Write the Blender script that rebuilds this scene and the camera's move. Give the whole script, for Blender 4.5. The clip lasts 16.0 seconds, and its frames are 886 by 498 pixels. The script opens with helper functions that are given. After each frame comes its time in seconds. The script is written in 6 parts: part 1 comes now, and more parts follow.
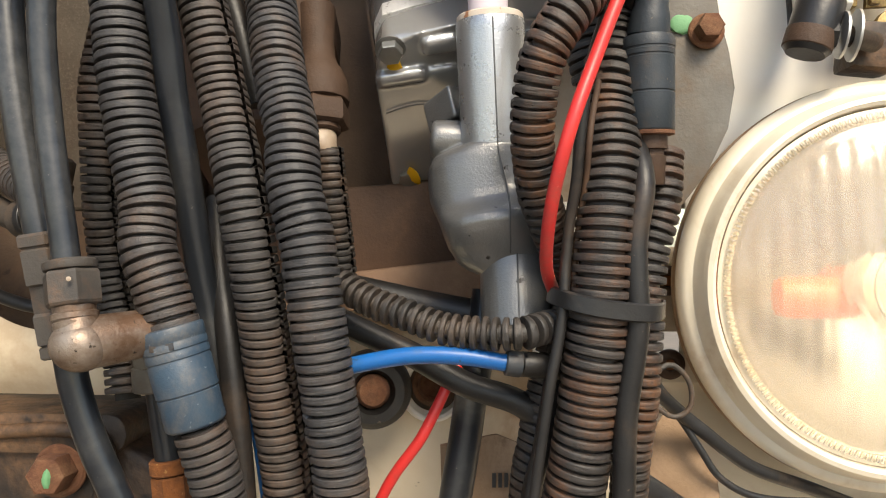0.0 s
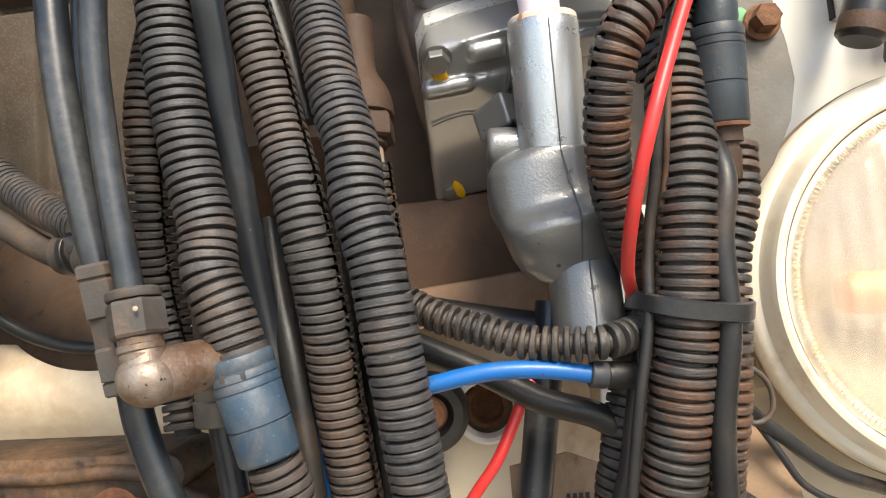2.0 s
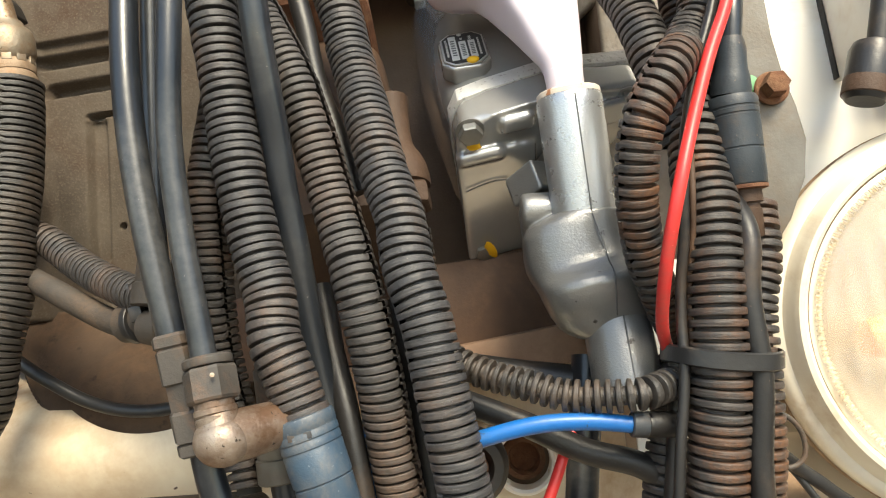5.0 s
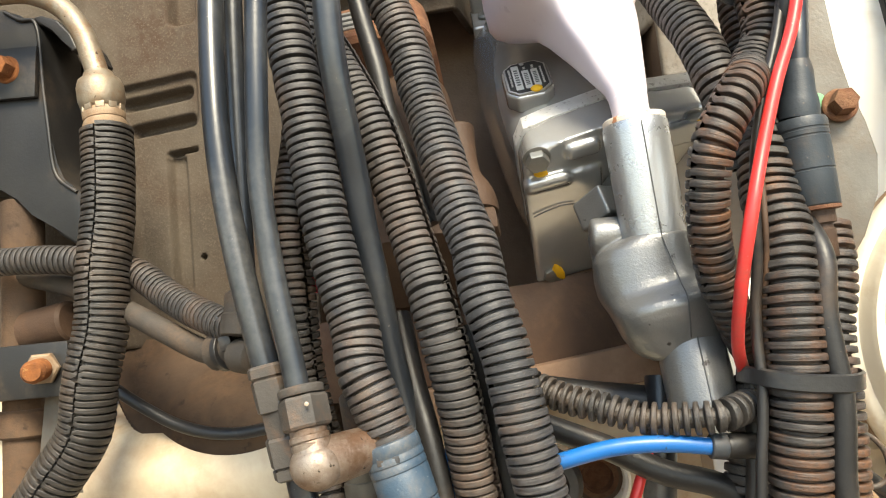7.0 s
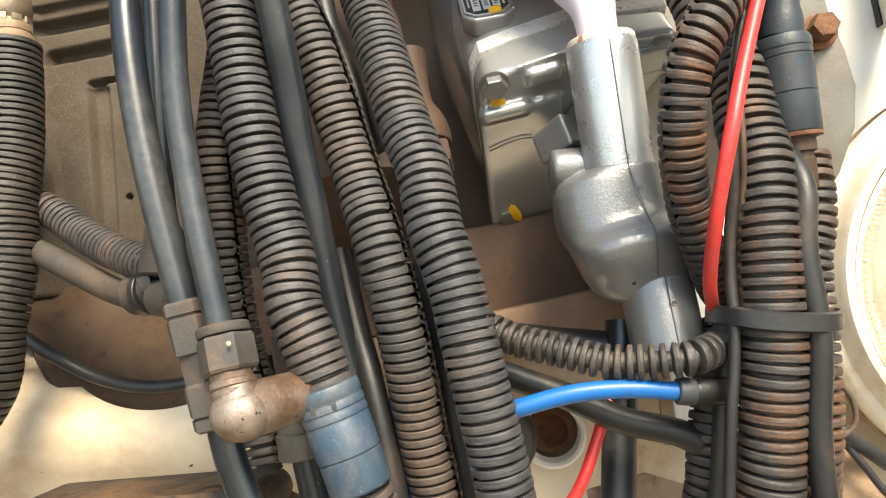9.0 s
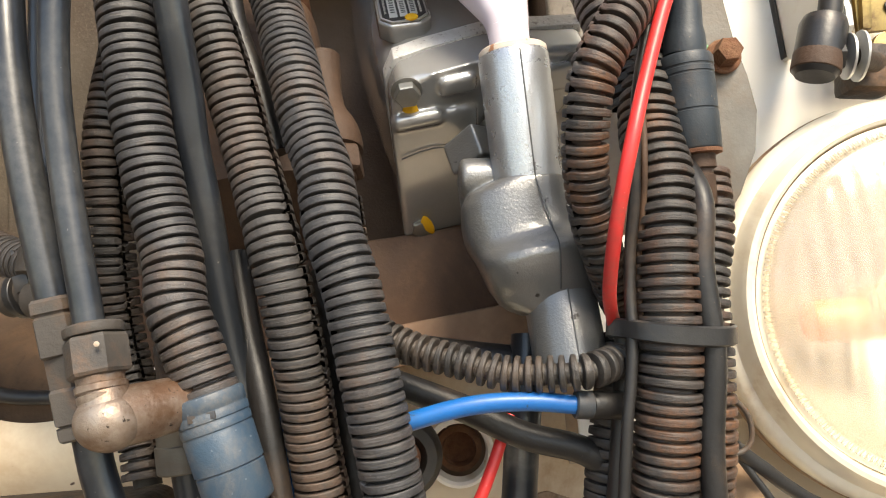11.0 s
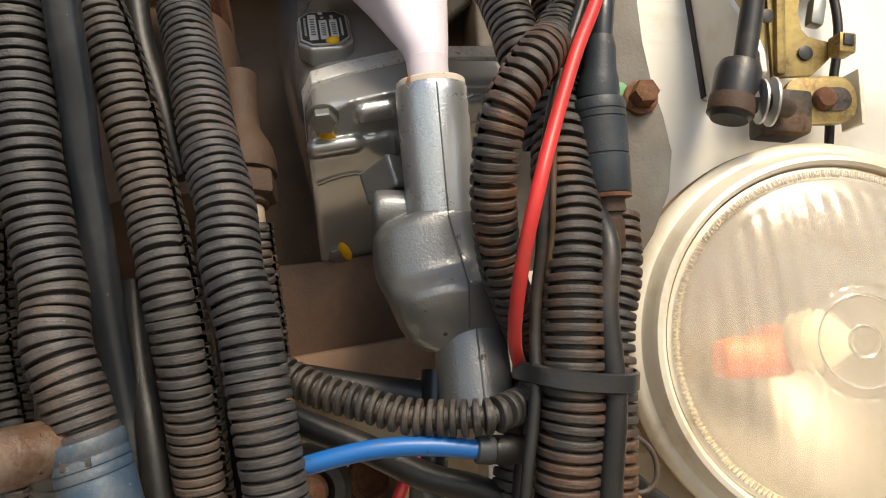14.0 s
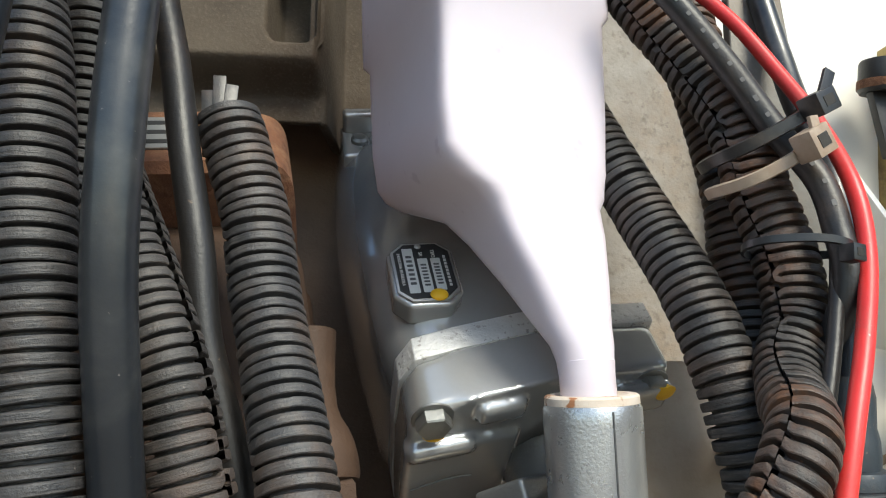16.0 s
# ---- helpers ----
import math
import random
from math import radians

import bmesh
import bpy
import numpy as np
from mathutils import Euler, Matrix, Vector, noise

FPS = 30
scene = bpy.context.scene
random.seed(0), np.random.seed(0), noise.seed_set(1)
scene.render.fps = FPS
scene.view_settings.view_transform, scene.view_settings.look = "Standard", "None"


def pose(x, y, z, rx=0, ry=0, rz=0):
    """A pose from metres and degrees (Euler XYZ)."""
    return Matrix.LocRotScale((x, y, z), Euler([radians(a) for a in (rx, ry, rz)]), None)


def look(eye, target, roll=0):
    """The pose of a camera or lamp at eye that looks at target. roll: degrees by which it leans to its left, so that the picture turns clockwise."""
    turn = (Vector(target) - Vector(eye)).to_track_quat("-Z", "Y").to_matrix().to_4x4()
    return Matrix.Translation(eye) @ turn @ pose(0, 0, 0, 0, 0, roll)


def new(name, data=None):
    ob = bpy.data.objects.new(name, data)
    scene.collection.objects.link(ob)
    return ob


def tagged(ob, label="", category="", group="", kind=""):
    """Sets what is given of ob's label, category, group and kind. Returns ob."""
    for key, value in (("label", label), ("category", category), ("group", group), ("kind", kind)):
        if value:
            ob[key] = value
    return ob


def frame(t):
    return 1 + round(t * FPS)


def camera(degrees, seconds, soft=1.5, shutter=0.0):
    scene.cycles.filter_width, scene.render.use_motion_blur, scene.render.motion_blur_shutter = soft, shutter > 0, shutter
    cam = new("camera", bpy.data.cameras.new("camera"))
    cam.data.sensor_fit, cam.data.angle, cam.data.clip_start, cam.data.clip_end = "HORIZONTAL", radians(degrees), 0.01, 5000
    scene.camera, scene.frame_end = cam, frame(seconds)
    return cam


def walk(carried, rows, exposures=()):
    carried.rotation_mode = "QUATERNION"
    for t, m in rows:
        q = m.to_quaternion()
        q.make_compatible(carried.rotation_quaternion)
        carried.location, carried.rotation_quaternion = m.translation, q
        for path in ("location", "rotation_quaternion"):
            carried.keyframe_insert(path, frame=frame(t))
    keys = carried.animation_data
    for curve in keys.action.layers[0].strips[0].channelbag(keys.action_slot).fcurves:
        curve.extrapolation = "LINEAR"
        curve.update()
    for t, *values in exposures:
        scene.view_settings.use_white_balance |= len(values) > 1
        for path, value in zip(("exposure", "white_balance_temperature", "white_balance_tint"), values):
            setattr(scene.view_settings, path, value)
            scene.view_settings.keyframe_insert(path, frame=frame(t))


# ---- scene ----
cam = camera(63.8, 16.0, soft=1.1)
PATH = [
    (0, (0.0269, 0.0096, 1.2062), (-0.1097, 2.0049, 1.1912), 0.07),
    (0.5, (0.0398, 0.0122, 1.2069), (-0.1118, 2.0062, 1.2358), -1.08),
    (1, (0.0317, 0.0248, 1.2027), (-0.0678, 2.0219, 1.2446), -3.76),
    (1.5, (-0.0047, 0.0259, 1.1978), (-0.1411, 2.0211, 1.2260), -3.35),
    (2, (-0.0086, 0.0228, 1.2004), (-0.1380, 2.0178, 1.2568), -3.09),
    (2.5, (-0.0126, 0.0243, 1.2014), (-0.1490, 2.0186, 1.2660), -2.88),
    (3, (-0.0142, 0.0267, 1.2108), (-0.1770, 2.0182, 1.2972), -2.87),
    (3.2, (-0.0167, 0.0208, 1.2144), (-0.1845, 2.0098, 1.3388), -3.00),
    (5.3, (-0.025, -0.008, 1.206), (-0.183, 1.976, 1.405), -5.2),
    (5.5, (-0.027, -0.012, 1.208), (-0.216, 1.97, 1.401), -5.2),
    (6, (-0.031, -0.018, 1.215), (-0.282, 1.954, 1.438), -5.9),
    (6.5, (-0.028, -0.024, 1.216), (-0.311, 1.94, 1.464), -5.7),
    (7, (-0.032, -0.02, 1.215), (-0.323, 1.944, 1.459), -5.9),
    (7.5, (-0.031, 0.0, 1.205), (-0.263, 1.976, 1.415), -5.3),
    (8, (-0.049, -0.003, 1.209), (-0.346, 1.968, 1.376), -6.4),
    (8.5, (-0.035, 0.005, 1.205), (-0.241, 1.987, 1.373), -5.9),
    (9, (-0.036, 0.02, 1.201), (-0.208, 2.008, 1.338), -5.6),
    (9.5, (-0.027, 0.035, 1.187), (-0.086, 2.031, 1.304), -4.4),
    (9.7, (-0.013, 0.046, 1.184), (0.015, 2.041, 1.317), -3.3),
    (11.8, (-0.026, 0.025, 1.201), (-0.01, 2.016, 1.392), -4.8),
    (12, (-0.025, 0.025, 1.203), (0.019, 2.016, 1.393), -4.4),
    (12.5, (-0.025, 0.027, 1.206), (0.048, 2.014, 1.423), -4.6),
    (13, (-0.017, 0.033, 1.206), (0.078, 2.018, 1.431), -4.4),
    (13.5, (-0.013, 0.047, 1.206), (0.145, 2.03, 1.409), -3.3),
    (14, (-0.004, 0.037, 1.206), (0.171, 2.019, 1.403), -2.9),
    (14.5, (-0.01, 0.039, 1.23), (0.191, 2.015, 1.465), -3.3),
    (15, (-0.055, 0.069, 1.281), (0.082, 2.043, 1.568), -2.3),
    (15.5, (-0.069, 0.115, 1.314), (0.11, 2.081, 1.635), -0.3),
    (16, (-0.067, 0.128, 1.334), (0.189, 2.077, 1.701), 0.1),
]
walk(cam, [(t, look(eye, target, roll)) for t, eye, target, roll in PATH],
     [(0, 0.20, 7300, 9), (1.2, 0.17, 7300, 9), (2.2, 0.64, 6900, 8), (3, 0.64, 7000, 5), (5.5, 0.74, 7300, 4), (7, 0.93, 7300, 4), (8.5, 1.12, 7300, 5), (9.1, 0.98, 7300, 5), (9.5, 0.93, 7300, 6), (12.5, 0.29, 7350, 9), (13.5, 0.12, 7400, 9), (14.5, -0.16, 7500, 8), (15.2, 0.17, 6800, 2), (16, 0.17, 6400, 2)])


# ---- world, sun, exposure ----
world = bpy.data.worlds.new("sky")
scene.world = world
world.use_nodes = True
wn = world.node_tree
sky = wn.nodes.new("ShaderNodeTexSky")
sky.sky_type, sky.sun_disc = "NISHITA", False
SUN_UP, SUN_TURN = 46.0, 158.0
sky.sun_elevation, sky.sun_rotation = radians(SUN_UP), radians(SUN_TURN)
wn.nodes["Background"].inputs["Strength"].default_value = 0.225
wn.links.new(sky.outputs["Color"], wn.nodes["Background"].inputs["Color"])

sun_data = bpy.data.lights.new("sun", "SUN")
sun_data.energy, sun_data.angle, sun_data.color = 4.2, radians(22), (1.0, 0.92, 0.80)
sun = new("sun", sun_data)
sun_dir = Vector((math.sin(radians(SUN_TURN)) * math.cos(radians(SUN_UP)), math.cos(radians(SUN_TURN)) * math.cos(radians(SUN_UP)), math.sin(radians(SUN_UP))))
sun.matrix_world = look(sun_dir * 30, (0, 0, 0))


# ---- materials ----
def material(name, a, b, rough=0.6, metal=0.0, scale=30.0, dust=None, dust_amount=0.0, dust_scale=18.0, bump=0.15, bump_scale=450.0,
             rough_to=None, spots=None, spot_scale=120.0, spot_level=0.68, spot_soft=0.05, coat=0.0, transmission=0.0, scuff=None, subsurface=0.0, ior=1.5):
    """A surface with two tones at one scale, dust at a wider one, specks and fine relief."""
    m = bpy.data.materials.new(name)
    m.use_nodes = True
    n, l = m.node_tree.nodes, m.node_tree.links
    bsdf = n["Principled BSDF"]
    coord = n.new("ShaderNodeTexCoord")

    def field(size, detail=6.0, distortion=0.0):
        t = n.new("ShaderNodeTexNoise")
        t.inputs["Scale"].default_value, t.inputs["Detail"].default_value = size, detail
        t.inputs["Roughness"].default_value, t.inputs["Distortion"].default_value = 0.62, distortion
        l.new(coord.outputs["Object"], t.inputs["Vector"])
        return t.outputs["Fac"]

    def step(source, low, high):
        r = n.new("ShaderNodeMapRange")
        r.inputs["From Min"].default_value, r.inputs["From Max"].default_value = low, high
        l.new(source, r.inputs["Value"])
        return r.outputs["Result"]

    def blend(fac, one, two):
        x = n.new("ShaderNodeMix")
        x.data_type = "RGBA"
        for socket, value in ((x.inputs[6], one), (x.inputs[7], two)):
            if isinstance(value, tuple):
                socket.default_value = (*value, 1)
            else:
                l.new(value, socket)
        l.new(fac, x.inputs[0])
        return x.outputs[2]

    ridges = None
    colour = blend(step(field(scale), 0.35, 0.65), a, b)
    if dust:
        fine = n.new("ShaderNodeMath")
        fine.operation = "MULTIPLY"
        l.new(step(field(dust_scale, 8, 0.6), 0.62 - 0.3 * dust_amount, 0.86 - 0.3 * dust_amount), fine.inputs[0])
        l.new(step(field(dust_scale * 14, 4), 0.2, 0.6), fine.inputs[1])
        colour = blend(fine.outputs[0], colour, dust)
    if spots:
        colour = blend(step(field(spot_scale, 3), spot_level, spot_level + spot_soft), colour, spots)
    if scuff:
        turn = n.new("ShaderNodeMapping")
        turn.inputs["Scale"].default_value = (80, 1100, 1)
        l.new(coord.outputs["UV"], turn.inputs["Vector"])
        t = n.new("ShaderNodeTexNoise")
        t.inputs["Scale"].default_value, t.inputs["Detail"].default_value = 1.0, 5.0
        l.new(turn.outputs["Vector"], t.inputs["Vector"])
        worn = n.new("ShaderNodeMath")
        worn.operation = "MULTIPLY"
        l.new(step(t.outputs["Fac"], 0.50, 0.62), worn.inputs[0])
        l.new(step(field(45), 0.35, 0.7), worn.inputs[1])
        colour = blend(worn.outputs[0], colour, scuff)
        ridges = t.outputs["Fac"]
    l.new(colour, bsdf.inputs["Base Color"])
    r = n.new("ShaderNodeMapRange")
    r.inputs["To Min"].default_value, r.inputs["To Max"].default_value = rough, rough_to or min(1, rough + 0.18)
    l.new(field(scale * 2.3), r.inputs["Value"])
    l.new(r.outputs["Result"], bsdf.inputs["Roughness"])
    bsdf.inputs["Metallic"].default_value = metal
    bsdf.inputs["IOR"].default_value = ior
    bsdf.inputs["Coat Weight"].default_value = coat
    bsdf.inputs["Coat Roughness"].default_value = 0.09
    bsdf.inputs["Transmission Weight"].default_value = transmission
    if subsurface:
        bsdf.inputs["Subsurface Weight"].default_value = subsurface
        bsdf.inputs["Subsurface Radius"].default_value = (0.012, 0.01, 0.01)
    if bump:
        p = n.new("ShaderNodeBump")
        p.inputs["Strength"].default_value, p.inputs["Distance"].default_value = bump, 0.001
        l.new(field(bump_scale, 3), p.inputs["Height"])
        if ridges:
            q = n.new("ShaderNodeBump")
            q.inputs["Strength"].default_value, q.inputs["Distance"].default_value = 0.55, 0.0006
            l.new(ridges, q.inputs["Height"])
            l.new(p.outputs["Normal"], q.inputs["Normal"])
            p = q
        l.new(p.outputs["Normal"], bsdf.inputs["Normal"])
    return m


DUST = (0.20, 0.125, 0.075)
M_HOSE = material("corrugated_black_plastic", (0.026, 0.026, 0.028), (0.048, 0.046, 0.047), 0.42, dust=(0.130, 0.086, 0.060), dust_amount=0.44, scale=110, spots=(0.19, 0.165, 0.15), spot_scale=620, spot_level=0.70, bump=0.34, bump_scale=900, scuff=(0.088, 0.080, 0.076))
M_HOSE_BROWN = material("dusty_corrugated_plastic", (0.031, 0.029, 0.028), (0.053, 0.048, 0.046), 0.46, dust=(0.13, 0.083, 0.058), dust_amount=0.50, scale=110, spots=(0.20, 0.165, 0.14), spot_scale=600, spot_level=0.70, bump=0.34, bump_scale=900, scuff=(0.096, 0.080, 0.070))
M_HOSE_DARK = material("dark_corrugated_plastic", (0.016, 0.015, 0.015), (0.032, 0.029, 0.028), 0.44, dust=(0.12, 0.072, 0.045), dust_amount=0.46, scale=110, spots=(0.14, 0.10, 0.075), spot_scale=600, spot_level=0.70, bump=0.34, bump_scale=900, scuff=(0.090, 0.074, 0.064))
M_CORE = material("dark_wire_bundle", (0.018, 0.016, 0.014), (0.032, 0.028, 0.024), 0.7)
M_HOSE_BLACK = material("clean_black_corrugated_plastic", (0.021, 0.019, 0.017), (0.036, 0.032, 0.029), 0.42, dust=(0.105, 0.074, 0.053), dust_amount=0.42, scale=110, spots=(0.13, 0.10, 0.08), spot_scale=600, spot_level=0.69, bump=0.34, bump_scale=900, scuff=(0.080, 0.066, 0.056))
# black base tinted slightly blue in place of the sky's sheen
M_PIPE = material("black_nylon_pipe", (0.010, 0.0125, 0.0165), (0.018, 0.021, 0.026), 0.24, dust=(0.068, 0.068, 0.066), dust_amount=0.44, dust_scale=13, rough_to=0.46, bump=0.10, spots=(0.19, 0.17, 0.15), spot_scale=330, spot_level=0.71, coat=0.20)
M_RUBBER = material("dusty_black_rubber", (0.0095, 0.009, 0.009), (0.018, 0.0165, 0.016), 0.36, dust=(0.075, 0.048, 0.030), dust_amount=0.26, bump=0.2, spots=(0.10, 0.07, 0.05), spot_scale=300, spot_level=0.70)
M_TIE = material("black_nylon", (0.016, 0.016, 0.017), (0.026, 0.026, 0.027), 0.30, dust=(0.11, 0.080, 0.058), dust_amount=0.32)
M_TIE_WHITE = material("aged_white_nylon", (0.42, 0.34, 0.26), (0.33, 0.25, 0.185), 0.4, dust=DUST, dust_amount=0.45, subsurface=0.2)
M_RED = material("red_cable_plastic", (0.66, 0.035, 0.032), (0.52, 0.026, 0.026), 0.32, dust=(0.34, 0.06, 0.045), dust_amount=0.4, dust_scale=30, bump=0.08, spots=(0.72, 0.25, 0.22), spot_scale=330, spot_level=0.70)
M_BLUE = material("blue_air_line", (0.003, 0.115, 0.38), (0.005, 0.095, 0.31), 0.28, dust=(0.05, 0.10, 0.17), dust_amount=0.40, bump=0.06, spots=(0.03, 0.05, 0.09), spot_scale=240, spot_level=0.67)
M_BLUE_FIT = material("dusty_blue_plastic", (0.026, 0.050, 0.080), (0.036, 0.066, 0.100), 0.42, dust=(0.12, 0.115, 0.11), dust_amount=0.46, dust_scale=40, bump=0.2, scale=60, spots=(0.13, 0.155, 0.175), spot_scale=420, spot_level=0.66)
M_BLUE_DARK = material("slate_blue_plastic", (0.019, 0.026, 0.033), (0.028, 0.036, 0.045), 0.42, dust=(0.095, 0.062, 0.038), dust_amount=0.52, dust_scale=26, bump=0.2, spots=(0.13, 0.10, 0.075), spot_scale=420, spot_level=0.68)
M_VALVE = material("grey_silver_paint", (0.37, 0.37, 0.363), (0.43, 0.43, 0.422), 0.16, metal=0.50, scale=22, bump=0.06, bump_scale=420, rough_to=0.28, spots=(0.15, 0.145, 0.14), spot_scale=95, spot_level=0.76, coat=0.8)
M_SILVER = material("bright_silver_paint", (0.42, 0.43, 0.44), (0.49, 0.50, 0.51), 0.22, metal=0.7, scale=22, bump=0.24, bump_scale=900, rough_to=0.34, coat=0.4, spots=(0.10, 0.10, 0.10), spot_scale=130, spot_level=0.745)
M_SEAM = material("dark_casting_seam", (0.07, 0.07, 0.07), (0.14, 0.14, 0.14), 0.5, metal=0.4)
M_BOLT = material("zinc_bolt", (0.31, 0.31, 0.30), (0.22, 0.22, 0.205), 0.34, metal=0.8, dust=DUST, dust_amount=0.2, bump=0.2)
M_YELLOW = material("yellow_paint_mark", (0.80, 0.46, 0.012), (0.72, 0.38, 0.01), 0.45, bump=0.3)
M_GREEN = material("green_paint_mark", (0.10, 0.28, 0.12), (0.16, 0.36, 0.18), 0.6, bump=0.3)
M_PLATE = material("aluminium_plate", (0.55, 0.55, 0.54), (0.40, 0.40, 0.39), 0.35, metal=0.7, bump=0.1)
M_PLATE_BLACK = material("black_plate_print", (0.02, 0.02, 0.021), (0.03, 0.03, 0.03), 0.45, bump=0.05)
M_PLATE_FIELD = material("pale_plate_field", (0.58, 0.58, 0.56), (0.66, 0.66, 0.64), 0.45, metal=0.2, bump=0.05)
M_BOTTLE = material("milky_white_plastic", (0.70, 0.635, 0.70), (0.66, 0.59, 0.655), 0.30, subsurface=0.15, bump=0.04, bump_scale=120, scale=14, ior=1.5, spots=(0.60, 0.53, 0.60), spot_scale=60, spot_level=0.66)
M_COLLAR = material("white_plastic_ring", (0.66, 0.58, 0.50), (0.56, 0.45, 0.35), 0.42, scale=60, spots=(0.34, 0.15, 0.07), spot_scale=120, spot_level=0.55)
# weathered board colour, lowered to carry the shade on its left part
M_BOARD_SHADED = material("shaded_weathered_beige_casting", (0.060, 0.045, 0.031), (0.093, 0.073, 0.052), 0.78, dust=(0.058, 0.032, 0.017), dust_amount=0.60, dust_scale=6, scale=20, bump=0.6, bump_scale=260, spots=(0.116, 0.092, 0.067), spot_scale=520, spot_level=0.52, spot_soft=0.25)
M_WHITE = material("dusty_white_body_paint", (0.87, 0.84, 0.77), (0.83, 0.79, 0.71), 0.34, dust=(0.58, 0.45, 0.31), dust_amount=0.14, dust_scale=7, scale=9, bump=0.06, bump_scale=200, coat=0.3, spots=(0.10, 0.06, 0.04), spot_scale=75, spot_level=0.765)
M_GREY_PLATE = material("dull_grey_galvanised_steel", (0.18, 0.17, 0.152), (0.125, 0.115, 0.10), 0.46, metal=0.35, scale=24, dust=(0.14, 0.098, 0.064), dust_amount=0.55, dust_scale=12, bump=0.25)
M_RUST = material("rusty_steel", (0.11, 0.047, 0.026), (0.18, 0.078, 0.040), 0.85, metal=0.1, scale=140, dust=(0.24, 0.13, 0.07), dust_amount=0.55, dust_scale=60, bump=0.8)
M_RUST_ORANGE = material("orange_rust", (0.25, 0.088, 0.024), (0.145, 0.050, 0.017), 0.9, scale=160, bump=0.9, spots=(0.34, 0.17, 0.06), spot_scale=240, spot_level=0.65)
M_BROWN = material("red_brown_dusty_paint", (0.058, 0.029, 0.0155), (0.083, 0.043, 0.024), 0.6, scale=20, dust=(0.125, 0.066, 0.036), dust_amount=0.5, bump=0.3)
M_OLD_VALVE = material("dusty_brown_cast_valve", (0.045, 0.0232, 0.0127), (0.069, 0.037, 0.021), 0.62, scale=30, dust=(0.098, 0.048, 0.023), dust_amount=0.42, bump=0.4)
# black paint taken darker, with less dust, to carry the bracket's shade
M_BLACK_STEEL = material("black_painted_steel", (0.013, 0.0125, 0.0125), (0.022, 0.021, 0.020), 0.38, dust=(0.085, 0.062, 0.043), dust_amount=0.3, bump=0.12, scale=18)
M_BRASS = material("corroded_plated_brass", (0.31, 0.26, 0.215), (0.140, 0.078, 0.046), 0.36, metal=0.5, scale=45, dust=(0.105, 0.052, 0.026), dust_amount=0.64, dust_scale=24, bump=0.22, bump_scale=620, spots=(0.028, 0.019, 0.013), spot_scale=230, spot_level=0.64)
M_FITTING = material("dusty_dark_plastic_fitting", (0.046, 0.040, 0.035), (0.066, 0.057, 0.049), 0.5, dust=(0.135, 0.078, 0.046), dust_amount=0.6, dust_scale=40, bump=0.25)
M_GOLD = material("yellow_zinc_steel", (0.46, 0.34, 0.12), (0.33, 0.24, 0.10), 0.34, metal=0.7, scale=28, dust=(0.13, 0.078, 0.040), dust_amount=0.72, dust_scale=26, bump=0.15)
M_CHROME = material("dull_cream_chrome", (0.82, 0.75, 0.62), (0.74, 0.66, 0.52), 0.24, metal=0.08, scale=14, dust=(0.52, 0.38, 0.23), dust_amount=0.38, dust_scale=14, bump=0.08, coat=0.3)
M_REFLECT = material("lamp_reflector", (0.46, 0.43, 0.38), (0.40, 0.37, 0.32), 0.40, metal=0.7, bump=0.0, scale=12)
M_AMBER = material("amber_bulb_plastic", (0.84, 0.17, 0.025), (0.78, 0.13, 0.02), 0.35, bump=0.0)
M_TAN = material("dusty_tan_cardboard", (0.27, 0.175, 0.105), (0.35, 0.235, 0.15), 0.8, scale=30, bump=0.3, dust=(0.17, 0.10, 0.055), dust_amount=0.5, dust_scale=30)
M_FERRULE = material("dull_zinc_ferrule", (0.34, 0.29, 0.22), (0.25, 0.20, 0.145), 0.42, metal=0.6, scale=60, dust=(0.26, 0.145, 0.07), dust_amount=0.6, dust_scale=50, bump=0.3, spots=(0.08, 0.05, 0.03), spot_scale=160, spot_level=0.66)
M_PRINT = material("pale_cable_print", (0.16, 0.155, 0.15), (0.12, 0.115, 0.11), 0.7, bump=0.0)
M_GROUND = material("brown_bounce_ground", (0.18, 0.152, 0.12), (0.23, 0.19, 0.15), 0.9, scale=3, bump=0.3, bump_scale=60)
M_DEEP = material("dark_brown_underseal", (0.110, 0.072, 0.050), (0.165, 0.110, 0.076), 0.7, scale=16, dust=(0.17, 0.105, 0.066), dust_amount=0.45, bump=0.4)
M_FOOT = material("brown_dusty_casting", (0.058, 0.034, 0.020), (0.090, 0.056, 0.035), 0.8, scale=22, dust=(0.130, 0.072, 0.038), dust_amount=0.62, dust_scale=13, bump=0.6, bump_scale=260, spots=(0.032, 0.019, 0.011), spot_scale=70, spot_level=0.62, spot_soft=0.12)
M_CREAM_DULL = material("dusty_cream_steel", (0.50, 0.42, 0.33), (0.42, 0.34, 0.26), 0.55, scale=18, dust=(0.35, 0.23, 0.14), dust_amount=0.45, bump=0.15)
M_HOSE_RUST = material("rust_dusted_corrugated_plastic", (0.022, 0.020, 0.019), (0.038, 0.033, 0.030), 0.46, dust=(0.150, 0.062, 0.024), dust_amount=0.56, dust_scale=26, scale=110, spots=(0.15, 0.085, 0.05), spot_scale=500, spot_level=0.69, bump=0.34, bump_scale=900, scuff=(0.074, 0.060, 0.052))
M_CAST = material("grey_sand_cast_paint", (0.150, 0.150, 0.147), (0.195, 0.195, 0.191), 0.25, metal=0.45, scale=22, bump=0.30, bump_scale=800, rough_to=0.40, spots=(0.028, 0.025, 0.022), spot_scale=105, spot_level=0.685, coat=0.5)
